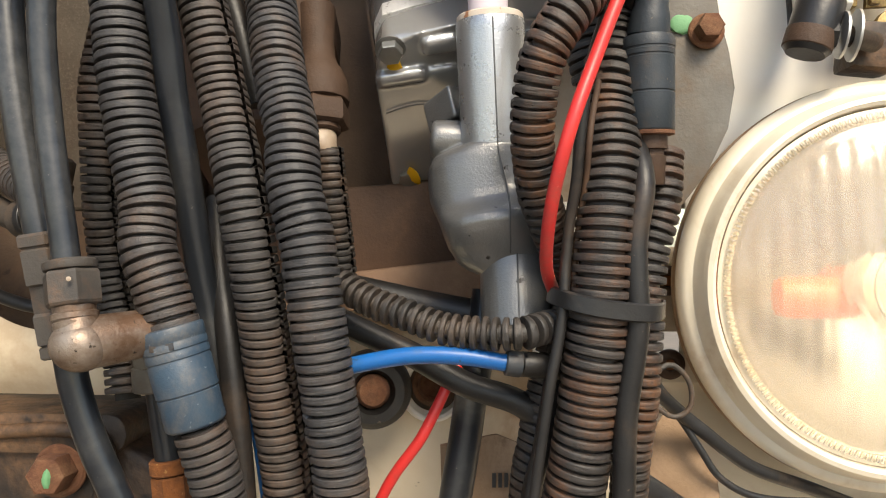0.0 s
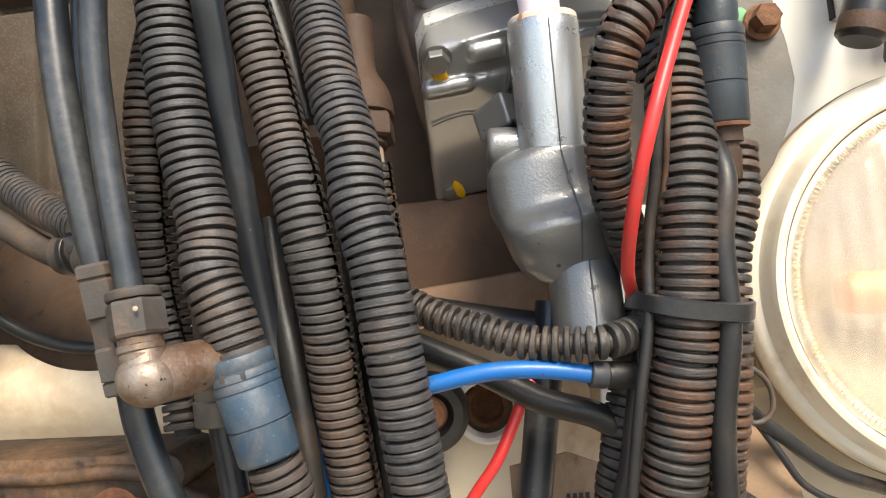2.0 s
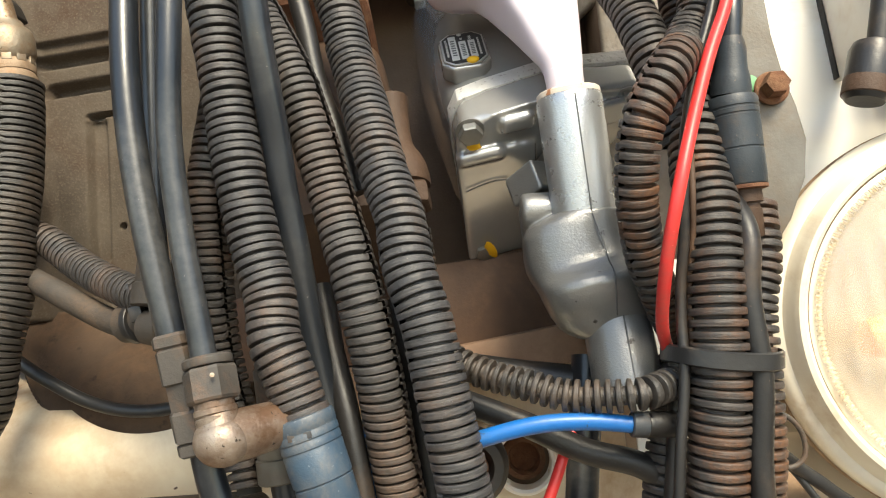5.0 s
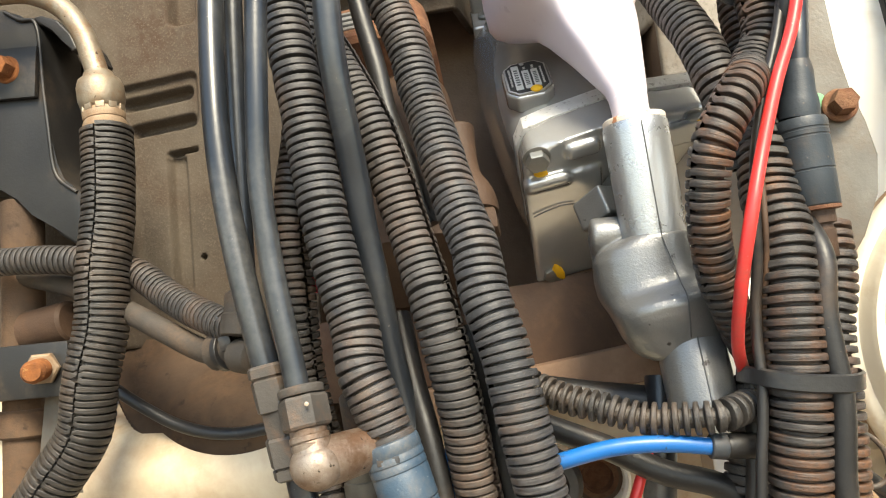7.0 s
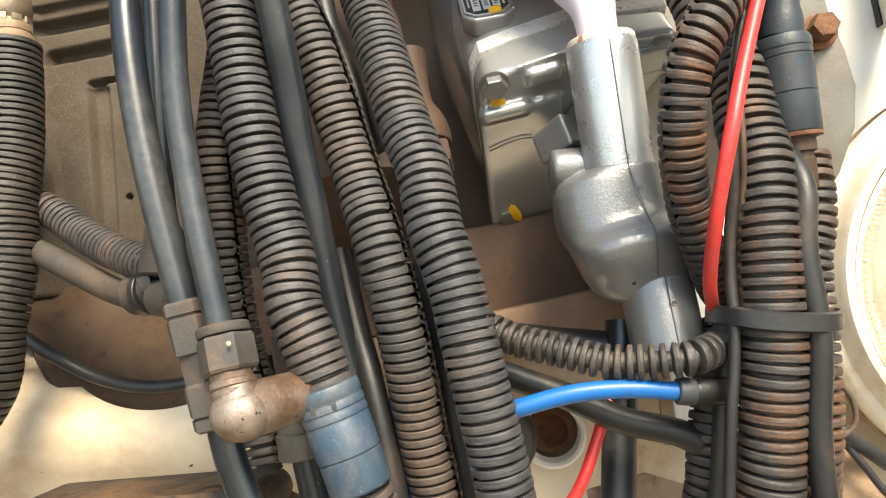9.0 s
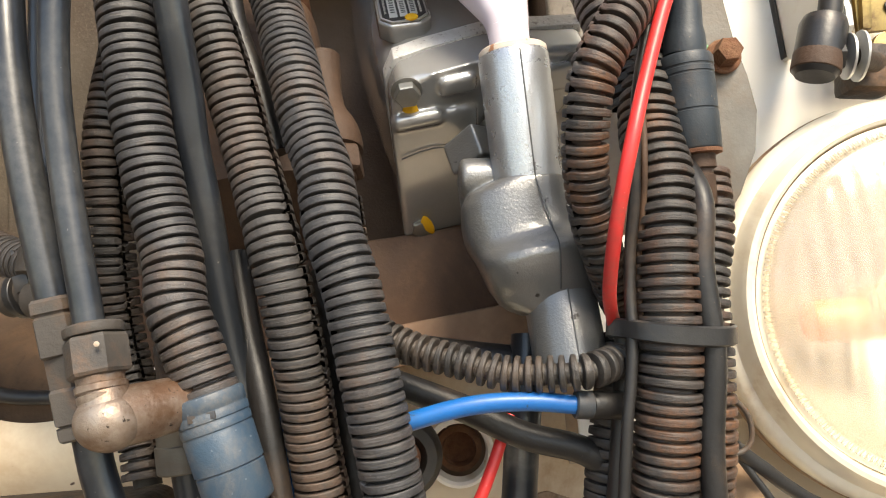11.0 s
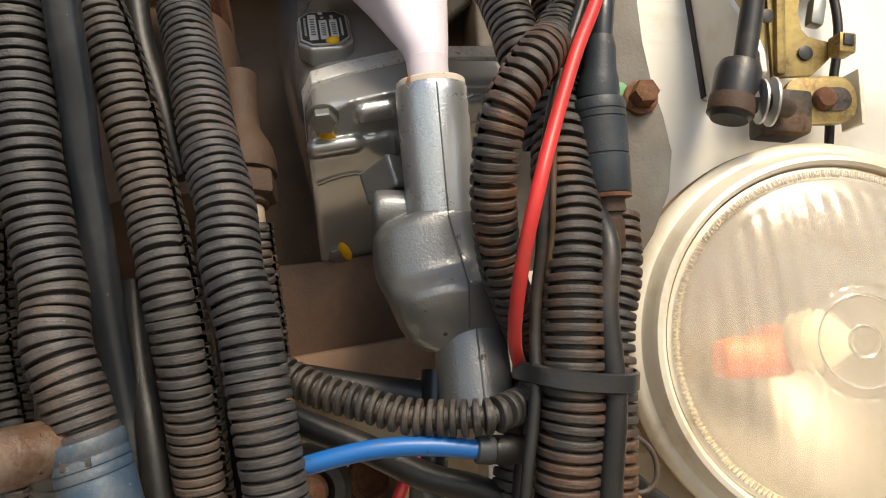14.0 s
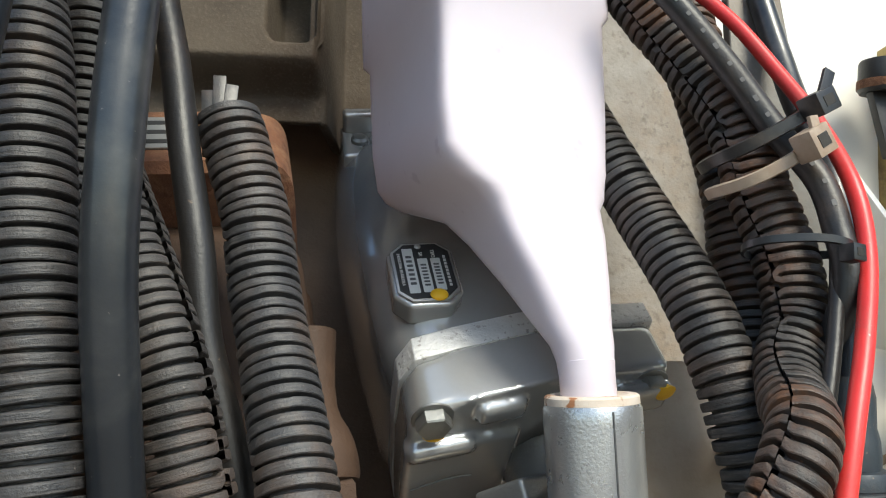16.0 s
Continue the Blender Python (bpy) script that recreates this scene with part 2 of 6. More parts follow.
M_DUSTY = material("tan_dusted_plastic", (0.040, 0.033, 0.027), (0.060, 0.050, 0.041), 0.6, scale=60, dust=(0.088, 0.058, 0.037), dust_amount=0.6, dust_scale=30, bump=0.3)
M_WHITE_DIRTY = material("stained_white_body_paint", (0.74, 0.655, 0.51), (0.66, 0.555, 0.40), 0.52, dust=(0.36, 0.195, 0.085), dust_amount=0.60, dust_scale=5, scale=8, bump=0.06, bump_scale=200, spots=(0.07, 0.04, 0.028), spot_scale=85, spot_level=0.715)
M_GRIME = material("rusty_oily_grime", (0.013, 0.010, 0.008), (0.046, 0.027, 0.016), 0.50, scale=34, dust=(0.165, 0.088, 0.042), dust_amount=0.50, dust_scale=17, bump=1.0, bump_scale=110, spots=(0.008, 0.006, 0.005), spot_scale=60, spot_level=0.56, spot_soft=0.10)
M_RUST_PALE = material("pale_dirty_rust", (0.34, 0.25, 0.17), (0.24, 0.16, 0.10), 0.6, metal=0.35, scale=70, dust=(0.30, 0.16, 0.07), dust_amount=0.5, dust_scale=50, bump=0.4)
M_FLANGE = material("matt_cast_joint_edge", (0.56, 0.55, 0.53), (0.70, 0.69, 0.67), 0.42, metal=0.45, scale=60, bump=0.7, bump_scale=320, spots=(0.36, 0.34, 0.32), spot_scale=260, spot_level=0.60)
# the same board's lighter tone, for its brighter right part
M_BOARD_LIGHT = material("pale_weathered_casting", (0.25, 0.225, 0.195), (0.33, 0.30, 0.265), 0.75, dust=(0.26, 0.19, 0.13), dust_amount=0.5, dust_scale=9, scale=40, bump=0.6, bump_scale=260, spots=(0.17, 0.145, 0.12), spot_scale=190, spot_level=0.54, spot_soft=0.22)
M_LIP = material("pale_dusty_lip", (0.16, 0.095, 0.060), (0.22, 0.135, 0.088), 0.7, scale=30, dust=(0.26, 0.17, 0.11), dust_amount=0.5, bump=0.3)
M_PINK = material("red_tag_plastic", (0.55, 0.05, 0.07), (0.45, 0.04, 0.06), 0.5)

M_GLASS = material("hazy_lamp_glass", (0.92, 0.87, 0.78), (0.89, 0.83, 0.72), 0.08, transmission=0.80, bump=0.05, bump_scale=90, rough_to=0.20, ior=1.42, dust=(0.76, 0.68, 0.54), dust_amount=0.44)


# ---- builders ----
def finish(name, bm, mat, sharp=38):
    me = bpy.data.meshes.new(name)
    bmesh.ops.recalc_face_normals(bm, faces=bm.faces)
    bm.to_mesh(me)
    bm.free()
    me.materials.append(mat)
    me.polygons.foreach_set("use_smooth", [True] * len(me.polygons))
    me.set_sharp_from_angle(angle=radians(sharp))
    return me


def thing(name, label, category, group="", kind=""):
    """An empty that holds the parts of one thing."""
    return tagged(new(name), label, category, group, kind)


def solo(name, bm, mat, label, category, group="", kind="", sharp=38):
    """A thing that is one mesh."""
    return tagged(new(name, finish(name, bm, mat, sharp)), label, category, group, kind)


def part(name, bm, mat, parent, label="", sharp=38):
    ob = new(name, finish(name, bm, mat, sharp))
    ob.parent = parent
    return tagged(ob, label)


def facing(place, way, turn=0.0):
    """A pose at place whose z axis points along way."""
    return Matrix.Translation(place) @ Vector(way).to_track_quat("Z", "Y").to_matrix().to_4x4() @ Matrix.Rotation(radians(turn), 4, "Z")


def lathe(profile, place, way, sides=40, turn=0.0, caps=True, bm=None):
    """Rings of (radius, height) round an axis."""
    bm = bm or bmesh.new()
    m = facing(place, way, turn)
    rings = []
    for r, h in profile:
        rings.append([bm.verts.new(m @ Vector((r * math.cos(2 * math.pi * k / sides), r * math.sin(2 * math.pi * k / sides), h))) for k in range(sides)])
    for a, b in zip(rings[:-1], rings[1:]):
        for k in range(sides):
            bm.faces.new((a[k], a[(k + 1) % sides], b[(k + 1) % sides], b[k]))
    if caps:
        bm.faces.new(list(reversed(rings[0])))
        bm.faces.new(rings[-1])
    return bm


def prism(outline, depth, m, bevel=0.0, bm=None, segments=2):
    """A plate: the outline in the pose's xy plane, from z = 0 to depth, with bevelled edges."""
    own = bmesh.new()
    low = [own.verts.new((x, y, 0)) for x, y in outline]
    high = [own.verts.new((x, y, depth)) for x, y in outline]
    own.faces.new(list(reversed(low)))
    own.faces.new(high)
    k = len(outline)
    for i in range(k):
        own.faces.new((low[i], low[(i + 1) % k], high[(i + 1) % k], high[i]))
    if bevel:
        bmesh.ops.bevel(own, geom=own.edges[:], offset=bevel, segments=segments, profile=0.6, affect="EDGES", clamp_overlap=True)
    own.transform(m)
    if bm is None:
        return own
    keep = bpy.data.meshes.new("join")
    own.to_mesh(keep)
    own.free()
    bm.from_mesh(keep)
    bpy.data.meshes.remove(keep)
    return bm


def box(size, m, bevel=0.001, bm=None, segments=2):
    x, y, z = (s / 2 for s in size)
    return prism([(-x, -y), (x, -y), (x, y), (-x, y)], size[2], m @ Matrix.Translation((0, 0, -z)), bevel, bm, segments)


def rounded(w, h, r, steps=5, cx=0.0, cy=0.0):
    """The outline of a rectangle with round corners."""
    out = []
    for sx, sy, a0 in ((1, 1, 0), (-1, 1, 90), (-1, -1, 180), (1, -1, 270)):
        for k in range(steps + 1):
            a = radians(a0 + 90 * k / steps)
            out.append((cx + sx * (w / 2 - r) + r * math.cos(a), cy + sy * (h / 2 - r) + r * math.sin(a)))
    return out


def track(points, spacing):
    """A smooth line through the points, at even spacing."""
    p = [Vector(q) for q in points]
    p = [2 * p[0] - p[1]] + p + [2 * p[-1] - p[-2]]
    fine = []
    for a, b, c, d in zip(p, p[1:], p[2:], p[3:]):
        for k in range(24):
            t = k / 24
            fine.append(0.5 * ((2 * b) + (c - a) * t + (2 * a - 5 * b + 4 * c - d) * t * t + (3 * b - a - 3 * c + d) * t ** 3))
    fine.append(p[-2])
    f = np.array([tuple(v) for v in fine])
    s = np.concatenate(([0], np.cumsum(np.linalg.norm(np.diff(f, axis=0), axis=1))))
    want = np.linspace(0, s[-1], max(3, int(round(s[-1] / spacing)) + 1))
    return np.stack([np.interp(want, s, f[:, k]) for k in range(3)], 1), s[-1]


def frames_along(line):
    t = np.gradient(line, axis=0)
    t /= np.linalg.norm(t, axis=1)[:, None]
    front = np.tile([0.0, -1.0, 0.0], (len(line), 1))
    front -= (front * t).sum(1)[:, None] * t
    front /= np.linalg.norm(front, axis=1)[:, None]
    return t, front, -np.cross(t, front)


def skin(name, rings, mat, closed=True, caps=True, sharp=40, uv=None):
    """A mesh over rings of points."""
    n, k = rings.shape[:2]
    faces = []
    for i in range(n - 1):
        for j in range(k if closed else k - 1):
            a, b = i * k + j, i * k + (j + 1) % k
            faces.append((a, b, b + k, a + k))
    if caps and closed:
        faces += [tuple(reversed(range(k))), tuple(range((n - 1) * k, n * k))]
    me = bpy.data.meshes.new(name)
    me.from_pydata(rings.reshape(-1, 3).tolist(), [], faces)
    if uv is not None:
        corner = np.empty(len(me.loops), dtype=np.int32)
        me.loops.foreach_get("vertex_index", corner)
        me.uv_layers.new(name="along").data.foreach_set("uv", uv.reshape(-1, 2)[corner].astype(np.float32).ravel())
    me.materials.append(mat)
    me.polygons.foreach_set("use_smooth", [True] * len(me.polygons))
    me.set_sharp_from_angle(angle=radians(sharp))
    return me


def tube_mesh(name, points, radius, mat, sides=24, spacing=0.004, flatten=1.0, wobble=0.0):
    line, length = track(points, spacing)
    t, front, side = frames_along(line)
    a = np.linspace(0, 2 * np.pi, sides, endpoint=False)
    s = np.linspace(0, 1, len(line))
    r = np.interp(s, np.linspace(0, 1, len(radius)), radius) if isinstance(radius, (list, tuple)) else np.full(len(line), radius)
    if wobble:
        r = r * (1 + wobble * np.array([noise.noise(Vector((q * 40, 3.1, radius if not isinstance(radius, (list, tuple)) else 0))) for q in s * length * 8]))
    rings = line[:, None] + r[:, None, None] * (np.cos(a)[None, :, None] * front[:, None] * flatten + np.sin(a)[None, :, None] * side[:, None])
    return skin(name, rings, mat)


def pipe(name, points, radius, mat, label, category, group="", sides=24, flatten=1.0, parent=None, spacing=0.004, wobble=0.0):
    ob = new(name, tube_mesh(name, points, radius, mat, sides, spacing, flatten, wobble))
    if parent:
        ob.parent = parent
        return tagged(ob, label)
    return tagged(ob, label, category, group)


def corrugated(name, points, radius, pitch, mat, label, slit=None, depth=0.0034, sides=36, land=0.73, group="", shear=0.35, gap=0.0005, seed=0, bulge=0.0, worn=1.0):
    """A ribbed conduit: sleeve with flat-topped ribs, open along a slit where it has one, over a dark bundle of wires."""
    rng = np.random.default_rng(seed + 11)
    taper = radius if isinstance(radius, list) else [radius, radius]
    radius = sum(taper) / len(taper)
    base, length = track(points, 0.002)
    ribs = int(length / pitch)
    g = 1 - land
    shape = ((0.0, -1.0), (g * 0.72, -1.0), (g * 0.86, -0.5), (g, -0.09), (g + 0.07, 0.0), (0.62, 0.035), (0.92, 0.0), (0.985, -0.09), (0.995, -0.5))
    at, rad, rib_of = [], [], []
    for k in range(ribs):
        grow = 1 + rng.normal(0, 0.007)
        shift = rng.normal(0, 0.035 * worn)
        for u, h in shape:
            at.append((k + u + (shift if h > -0.9 else 0)) * pitch)
            rad.append(float(np.interp(k / ribs, np.linspace(0, 1, len(taper)), taper)) * grow * (1 + bulge * math.sin(k * 0.31 + seed)) + h * depth)
            rib_of.append(k)
    at, rad = np.array(at), np.array(rad)
    s = np.linspace(0, length, len(base))
    line = np.stack([np.interp(at, s, base[:, k]) for k in range(3)], 1)
    t, front, side = frames_along(base)
    t, front, side = (np.stack([np.interp(at, s, v[:, k]) for k in range(3)], 1) for v in (t, front, side))
    ease = np.convolve(rng.normal(0, 1, ribs + 8), np.hanning(9) / 2.2, "valid")[:ribs]
    ease_to = np.convolve(rng.normal(0, 1, ribs + 8), np.hanning(9) / 2.2, "valid")[:ribs]
    lean = np.repeat(0.030 * worn * ease + rng.normal(0, 0.014 * worn, ribs), len(shape))
    lean_to = np.repeat(1.5 * ease_to + rng.normal(0, 0.5, ribs) + seed, len(shape))
    if slit is None:
        a = np.pi + np.linspace(0, 2 * np.pi, sides, endpoint=False)
        slide = np.zeros_like(a)
        lip = np.ones_like(a)
    else:
        half = gap / radius
        a = radians(slit) + np.linspace(half, 2 * np.pi - half, sides)
        slide = shear * pitch * (np.linspace(0, 1, sides) - 0.5)
        lip = np.ones(sides)
        lip[0], lip[-1] = 1.03, 0.95
    along = slide[None, :] + radius * lean[:, None] * np.cos(a[None, :] - lean_to[:, None])
    if slit is not None:
        edge = np.repeat(rng.normal(0, 0.15 * pitch, ribs), len(shape))
        along[:, 0] += edge
        along[:, -1] -= edge
    # dents and ovals that run over several ribs, and small nicks on single ribs
    oval = worn * np.repeat(0.010 * ease_to + 0.005 * rng.normal(0, 1, ribs), len(shape))
    nick = np.repeat(np.where(rng.random((ribs, sides)) > 0.985, -0.035, 0.0) + rng.normal(0, 0.0045, (ribs, sides)), len(shape), 0)
    turned = np.repeat(3 * ease, len(shape))
    rr = rad[:, None] * (lip[None, :] + oval[:, None] * np.cos(2 * a[None, :] + turned[:, None]) + nick)
    rings = line[:, None] + rr[:, :, None] * (np.cos(a)[None, :, None] * front[:, None] + np.sin(a)[None, :, None] * side[:, None]) + along[:, :, None] * t[:, None]
    holder = thing(name, label, "conduit", group)
    uv = np.stack(np.broadcast_arrays((a * radius)[None, :], at[:, None] + along), 2)
    sleeve = new("sleeve", skin("sleeve", rings, mat, closed=slit is None, caps=False, sharp=32, uv=uv))
    sleeve.parent = holder
    core = new("wire_core", tube_mesh("wire_core", points, min(taper) - depth - 0.0011, M_CORE, 16, 0.01))
    core.parent = holder
    return holder


def hex_bolt(name, place, way, size, mat, label, category="bolt", group="", height=None, washer=1.35, turn=0.0, mark=None, parent=None):
    """A hexagon head on a washer flange."""
    h = height or size * 0.7
    if parent:
        top = new(name)
        top.parent = parent
        tagged(top, label)
    else:
        top = thing(name, label, category, group)
    bm = lathe([(size * 0.48, 0), (size * 0.5, 0.0004), (size * 0.5, h * 0.86), (size * 0.46, h * 0.97), (size * 0.40, h)], place, way, 6, turn)
    part("head", bm, mat, top, sharp=25)
    bm = lathe([(size * 0.5 * washer * 0.96, -h * 0.22), (size * 0.5 * washer, -h * 0.18), (size * 0.5 * washer, -h * 0.05), (size * 0.5 * washer * 0.9, h * 0.03), (size * 0.40, h * 0.03)], place, way, 28)
    part("washer", bm, mat, top)
    if mark:
        q = facing(place, way, turn) @ Matrix.Translation((mark[1] * size, mark[2] * size, h * mark[3]))
        bm = bmesh.new()
        bmesh.ops.create_icosphere(bm, subdivisions=3, radius=1)
        for v in bm.verts:
            k = 1 + 0.25 * noise.noise(v.co * 2.2 + Vector(place) * 90)
            v.co = Vector((v.co.x * size * mark[4] * k, v.co.y * size * mark[5] * k, v.co.z * size * 0.13))
        bm.transform(q)
        part("paint_mark", bm, mark[0], top, "dab of paint")
    return top


def sheet(name, x0, x1, z0, z1, step, where, mat, label, category, thickness=0.004, sharp=40, patch=None):
    """A pressed panel: y at each x, z by where(), which gives None in an opening."""
    xs, zs = np.arange(x0, x1 + step / 2, step), np.arange(z0, z1 + step / 2, step)
    if patch:
        a, b, c, d, fine = patch
        xs = np.unique(np.concatenate((xs[xs < a - step / 2], np.arange(a, b, fine), xs[xs > b + step / 2])))
        zs = np.unique(np.concatenate((zs[zs < c - step / 2], np.arange(c, d, fine), zs[zs > d + step / 2])))
    verts, index, faces = [], {}, []
    for i, x in enumerate(xs):
        for j, z in enumerate(zs):
            y = where(float(x), float(z))
            if y is not None:
                y, height = y if isinstance(y, tuple) else (y, float(z))
                index[i, j] = len(verts)
                verts.append((float(x), y, height))
    for i in range(len(xs) - 1):
        for j in range(len(zs) - 1):
            q = ((i, j), (i + 1, j), (i + 1, j + 1), (i, j + 1))
            if all(c in index for c in q):
                faces.append(tuple(index[c] for c in q))
    me = bpy.data.meshes.new(name)
    me.from_pydata(verts, [], faces)
    me.materials.append(mat)
    me.polygons.foreach_set("use_smooth", [True] * len(me.polygons))
    me.set_sharp_from_angle(angle=radians(sharp))
    ob = tagged(new(name, me), label, category, kind="structure")
    solid = ob.modifiers.new("thickness", "SOLIDIFY")
    solid.thickness, solid.offset = thickness, -1
    return ob


def smooth(v, low, high):
    t = min(1, max(0, (v - low) / (high - low)))
    return t * t * (3 - 2 * t)


def pocket(x, z, cx, cz, w, h, r, soft):
    """1 inside a rounded rectangle, 0 outside, with a soft wall."""
    dx, dz = abs(x - cx) - w / 2 + r, abs(z - cz) - h / 2 + r
    d = math.hypot(max(dx, 0), max(dz, 0)) + min(max(dx, dz), 0) - r
    return smooth(-d, -soft / 2, soft / 2)


# ---- the setting ----
# unseen ground, its tone set by the light it throws up into the bay
bm = bmesh.new()
bmesh.ops.create_grid(bm, x_segments=24, y_segments=24, size=60)
solo("ground", bm, M_GROUND, "unseen brown ground plane under the truck", "ground", kind="structure")

LAMP = Vector((0.2725, 0.467, 1.1805))


FOOT_Z = 1.236


def sill(x):
    return 1.144 + 5.0 * min(0.03, x + 0.282) ** 2 if x > -0.40 else 1.2136 + 0.3 * smooth(x, -0.40, -0.55)


def board_y(x, z):
    y = 0.560 + 0.003 * noise.noise(Vector((x * 9, 1.7, z * 9)))
    # framed recess with two dark slots, and a channel below it
    tilt = z - 0.062 * (x + 0.365)
    y += 0.006 * pocket(x, tilt, -0.380, 1.4480, 0.106, 0.0500, 0.006, 0.004)
    y += 0.011 * pocket(x, tilt, -0.372, 1.4570, 0.076, 0.0100, 0.0045, 0.005)
    y += 0.012 * pocket(x, tilt, -0.364, 1.4300, 0.062, 0.0110, 0.0040, 0.006)
    y += 0.008 * pocket(x, tilt, -0.343, 1.4010, 0.028, 0.0034, 0.0014, 0.003)
    y += 0.009 * pocket(x, z, -0.3495, 1.3380, 0.0150, 0.1240, 0.005, 0.006)
    y += 0.016 * pocket(x, z, -0.3380, 1.5720, 0.0240, 0.0960, 0.005, 0.007)
    y += 0.010 * smooth(math.hypot(x + 0.3290, z - 1.3055), 0.0030, 0.0016)
    y -= 0.013 * smooth(x + 0.10 * (z - 1.34), -0.384, -0.405)
    # raised field over the valves, with a small socket in it
    y -= 0.026 * smooth(z, 1.508, 1.527) * smooth(x, -0.084, -0.093) * smooth(x, -0.245, -0.235)
    y += 0.045 * pocket(x, z, -0.1065, 1.572, 0.024, 0.068, 0.006, 0.008)
    y += 0.035 * pocket(x, z, 0.168, 1.553, 0.014, 0.040, 0.005, 0.006)
    y += 0.06 * smooth(x, -0.086, -0.074) * smooth(x, 0.08, 0.05)
    if z < (1.494 if x < -0.05 else 1.452) and -0.228 < x < 0.075 or z < FOOT_Z - 0.006:
        return None
    return y


def foot_y(x, z):
    edge = FOOT_Z + 0.010 * math.sin(9 * x)
    low = sill(x) - 0.012
    if z > edge + 0.003 or z < low - 0.009:
        return None
    z = max(low, min(z, edge))
    return 0.561 - 0.058 * smooth(z, 1.262, 1.150) + 0.003 * noise.noise(Vector((x * 12, 4.1, z * 12))), z


# one board in two tones: left darkened for shade, right kept pale
sheet("back_board", -0.75, 0.020, 1.02, 1.95, 0.0040, board_y, M_BOARD_SHADED, "weathered beige-brown moulded board, darkened for shade, with slots and channels", "panel", 0.006, 60, (-0.43, -0.07, 1.27, 1.62, 0.0014))
sheet("side_board", 0.022, 0.232, 1.02, 1.95, 0.0030, board_y, M_BOARD_LIGHT, "lighter-toned weathered moulded board beside the bottle", "panel", 0.006, 60)

sheet("board_foot", -0.75, -0.222, 1.05, 1.25, 0.003, foot_y, M_FOOT, "brown dusty curved foot of the moulded board", "panel", 0.005)
deep = thing("bay_back", "dark brown recess behind the brake valves", "wall", kind="structure")
part("rear_sheet", box((0.32, 0.006, 0.90), Matrix.Translation((-0.0765, 0.640, 1.442)), 0.001), M_DEEP, deep)
part("side_sheet", box((0.006, 0.072, 0.50), Matrix.Translation((-0.2310, 0.600, 1.230)), 0.001), M_DEEP, deep)
part("side_sheet", box((0.006, 0.072, 0.50), Matrix.Translation((0.0790, 0.600, 1.230)), 0.001), M_DEEP, deep)

def lower_y(x, z):
    if (x - LAMP.x) ** 2 + (z - LAMP.z) ** 2 < 0.105 ** 2:
        return None
    for hx, hz, r in ((0.1517, 1.1355, 0.0080), (-0.0165, 1.0995, 0.0180)):
        if (x - hx) ** 2 + (z - hz) ** 2 < r * r:
            return None
    edge = sill(x) if x < -0.16 else 9.0
    if z > edge + 0.010:
        return None
    z = min(z, edge)
    y = 0.530
    # rolled sill towards the left
    y -= 0.040 * smooth(x, -0.17, -0.22) * math.sin(math.pi * smooth(z, 1.06, 1.20)) ** 0.7
    y += 0.03 * smooth(z, 1.165, 1.20) * smooth(x, 0.06, 0.02)
    y -= 0.006 * pocket(x, z, 0.150, 1.155, 0.075, 0.10, 0.008, 0.005)
    return y, z


sheet("lower_body_panel", -0.80, 1.00, 0.72, 1.206, 0.004, lower_y, M_WHITE_DIRTY, "dusty cream-white painted lower body panel with punched holes", "panel", 0.003)


def upper_y(x, z):
    if (x - LAMP.x) ** 2 + (z - LAMP.z) ** 2 < 0.105 ** 2:
        return None
    return 0.530 - 0.012 * smooth(x, 0.26, 0.30) * smooth(z, 1.30, 1.36) + 0.01 * smooth(x, 0.186, 0.172)


sheet("side_body_panel", 0.168, 1.00, 1.2065, 2.0, 0.004, upper_y, M_WHITE, "smooth cream-white painted body panel beside the headlight", "panel", 0.003)

# plain unseen roof and walls, added to close the bay against the sky
for name, size, place, label in (("bay_roof", (1.75, 0.36, 0.03), (0.12, 0.55, 1.93), "plain unseen roof added over the bay"), ("bay_wall_west", (0.03, 0.62, 1.94), (-0.74, 0.42, 0.972), "plain unseen side wall added to the bay"), ("bay_wall_east", (0.03, 0.62, 1.94), (0.985, 0.42, 0.972), "plain unseen side wall added to the bay")):
    solo(name, box(size, Matrix.Translation(place), 0.004), M_BOARD_SHADED, label, "wall", kind="structure")

solo("skirt_panel", box((1.70, 0.02, 0.715), Matrix.Translation((0.122, 0.546, 0.3595)), 0.003), M_WHITE_DIRTY, "plain dusty cream-white panel down to the ground", "panel", kind="structure")

# ---- crossmember behind the valve ----
beam = thing("crossmember", "red-brown dusty steel crossmember behind the valve", "beam", kind="structure")
part("web", box((0.30, 0.060, 0.062), pose(-0.115, 0.532, 1.2115, 0, -4.5, 0), 0.004), M_BROWN, beam)
part("lower_lip", box((0.20, 0.080, 0.026), pose(-0.063, 0.520, 1.1741, 0, -7, 0), 0.003), M_LIP, beam, "paler dusty lower lip")

# ---- headlight ----
lamp = thing("headlight", "round headlight with dull cream chrome ring and hazy fluted glass", "headlight")
AX = (-0.03, -1.0, 0.02)
part("outer_ring", lathe([(0.1300, -0.016), (0.1332, -0.010), (0.1338, -0.003), (0.1325, 0.003), (0.1290, 0.0065), (0.1255, 0.0072), (0.1235, 0.0100), (0.1220, 0.0165), (0.1195, 0.0205), (0.1165, 0.0215), (0.1142, 0.0200), (0.1128, 0.015), (0.1128, -0.010)], LAMP, AX, 144, caps=False), M_CHROME, lamp)
part("gasket", lathe([(0.1320, -0.020), (0.1342, -0.017), (0.1346, -0.0095), (0.1336, -0.0080)], LAMP, AX, 96, caps=False), M_RUST_PALE, lamp, "brown-stained gasket")
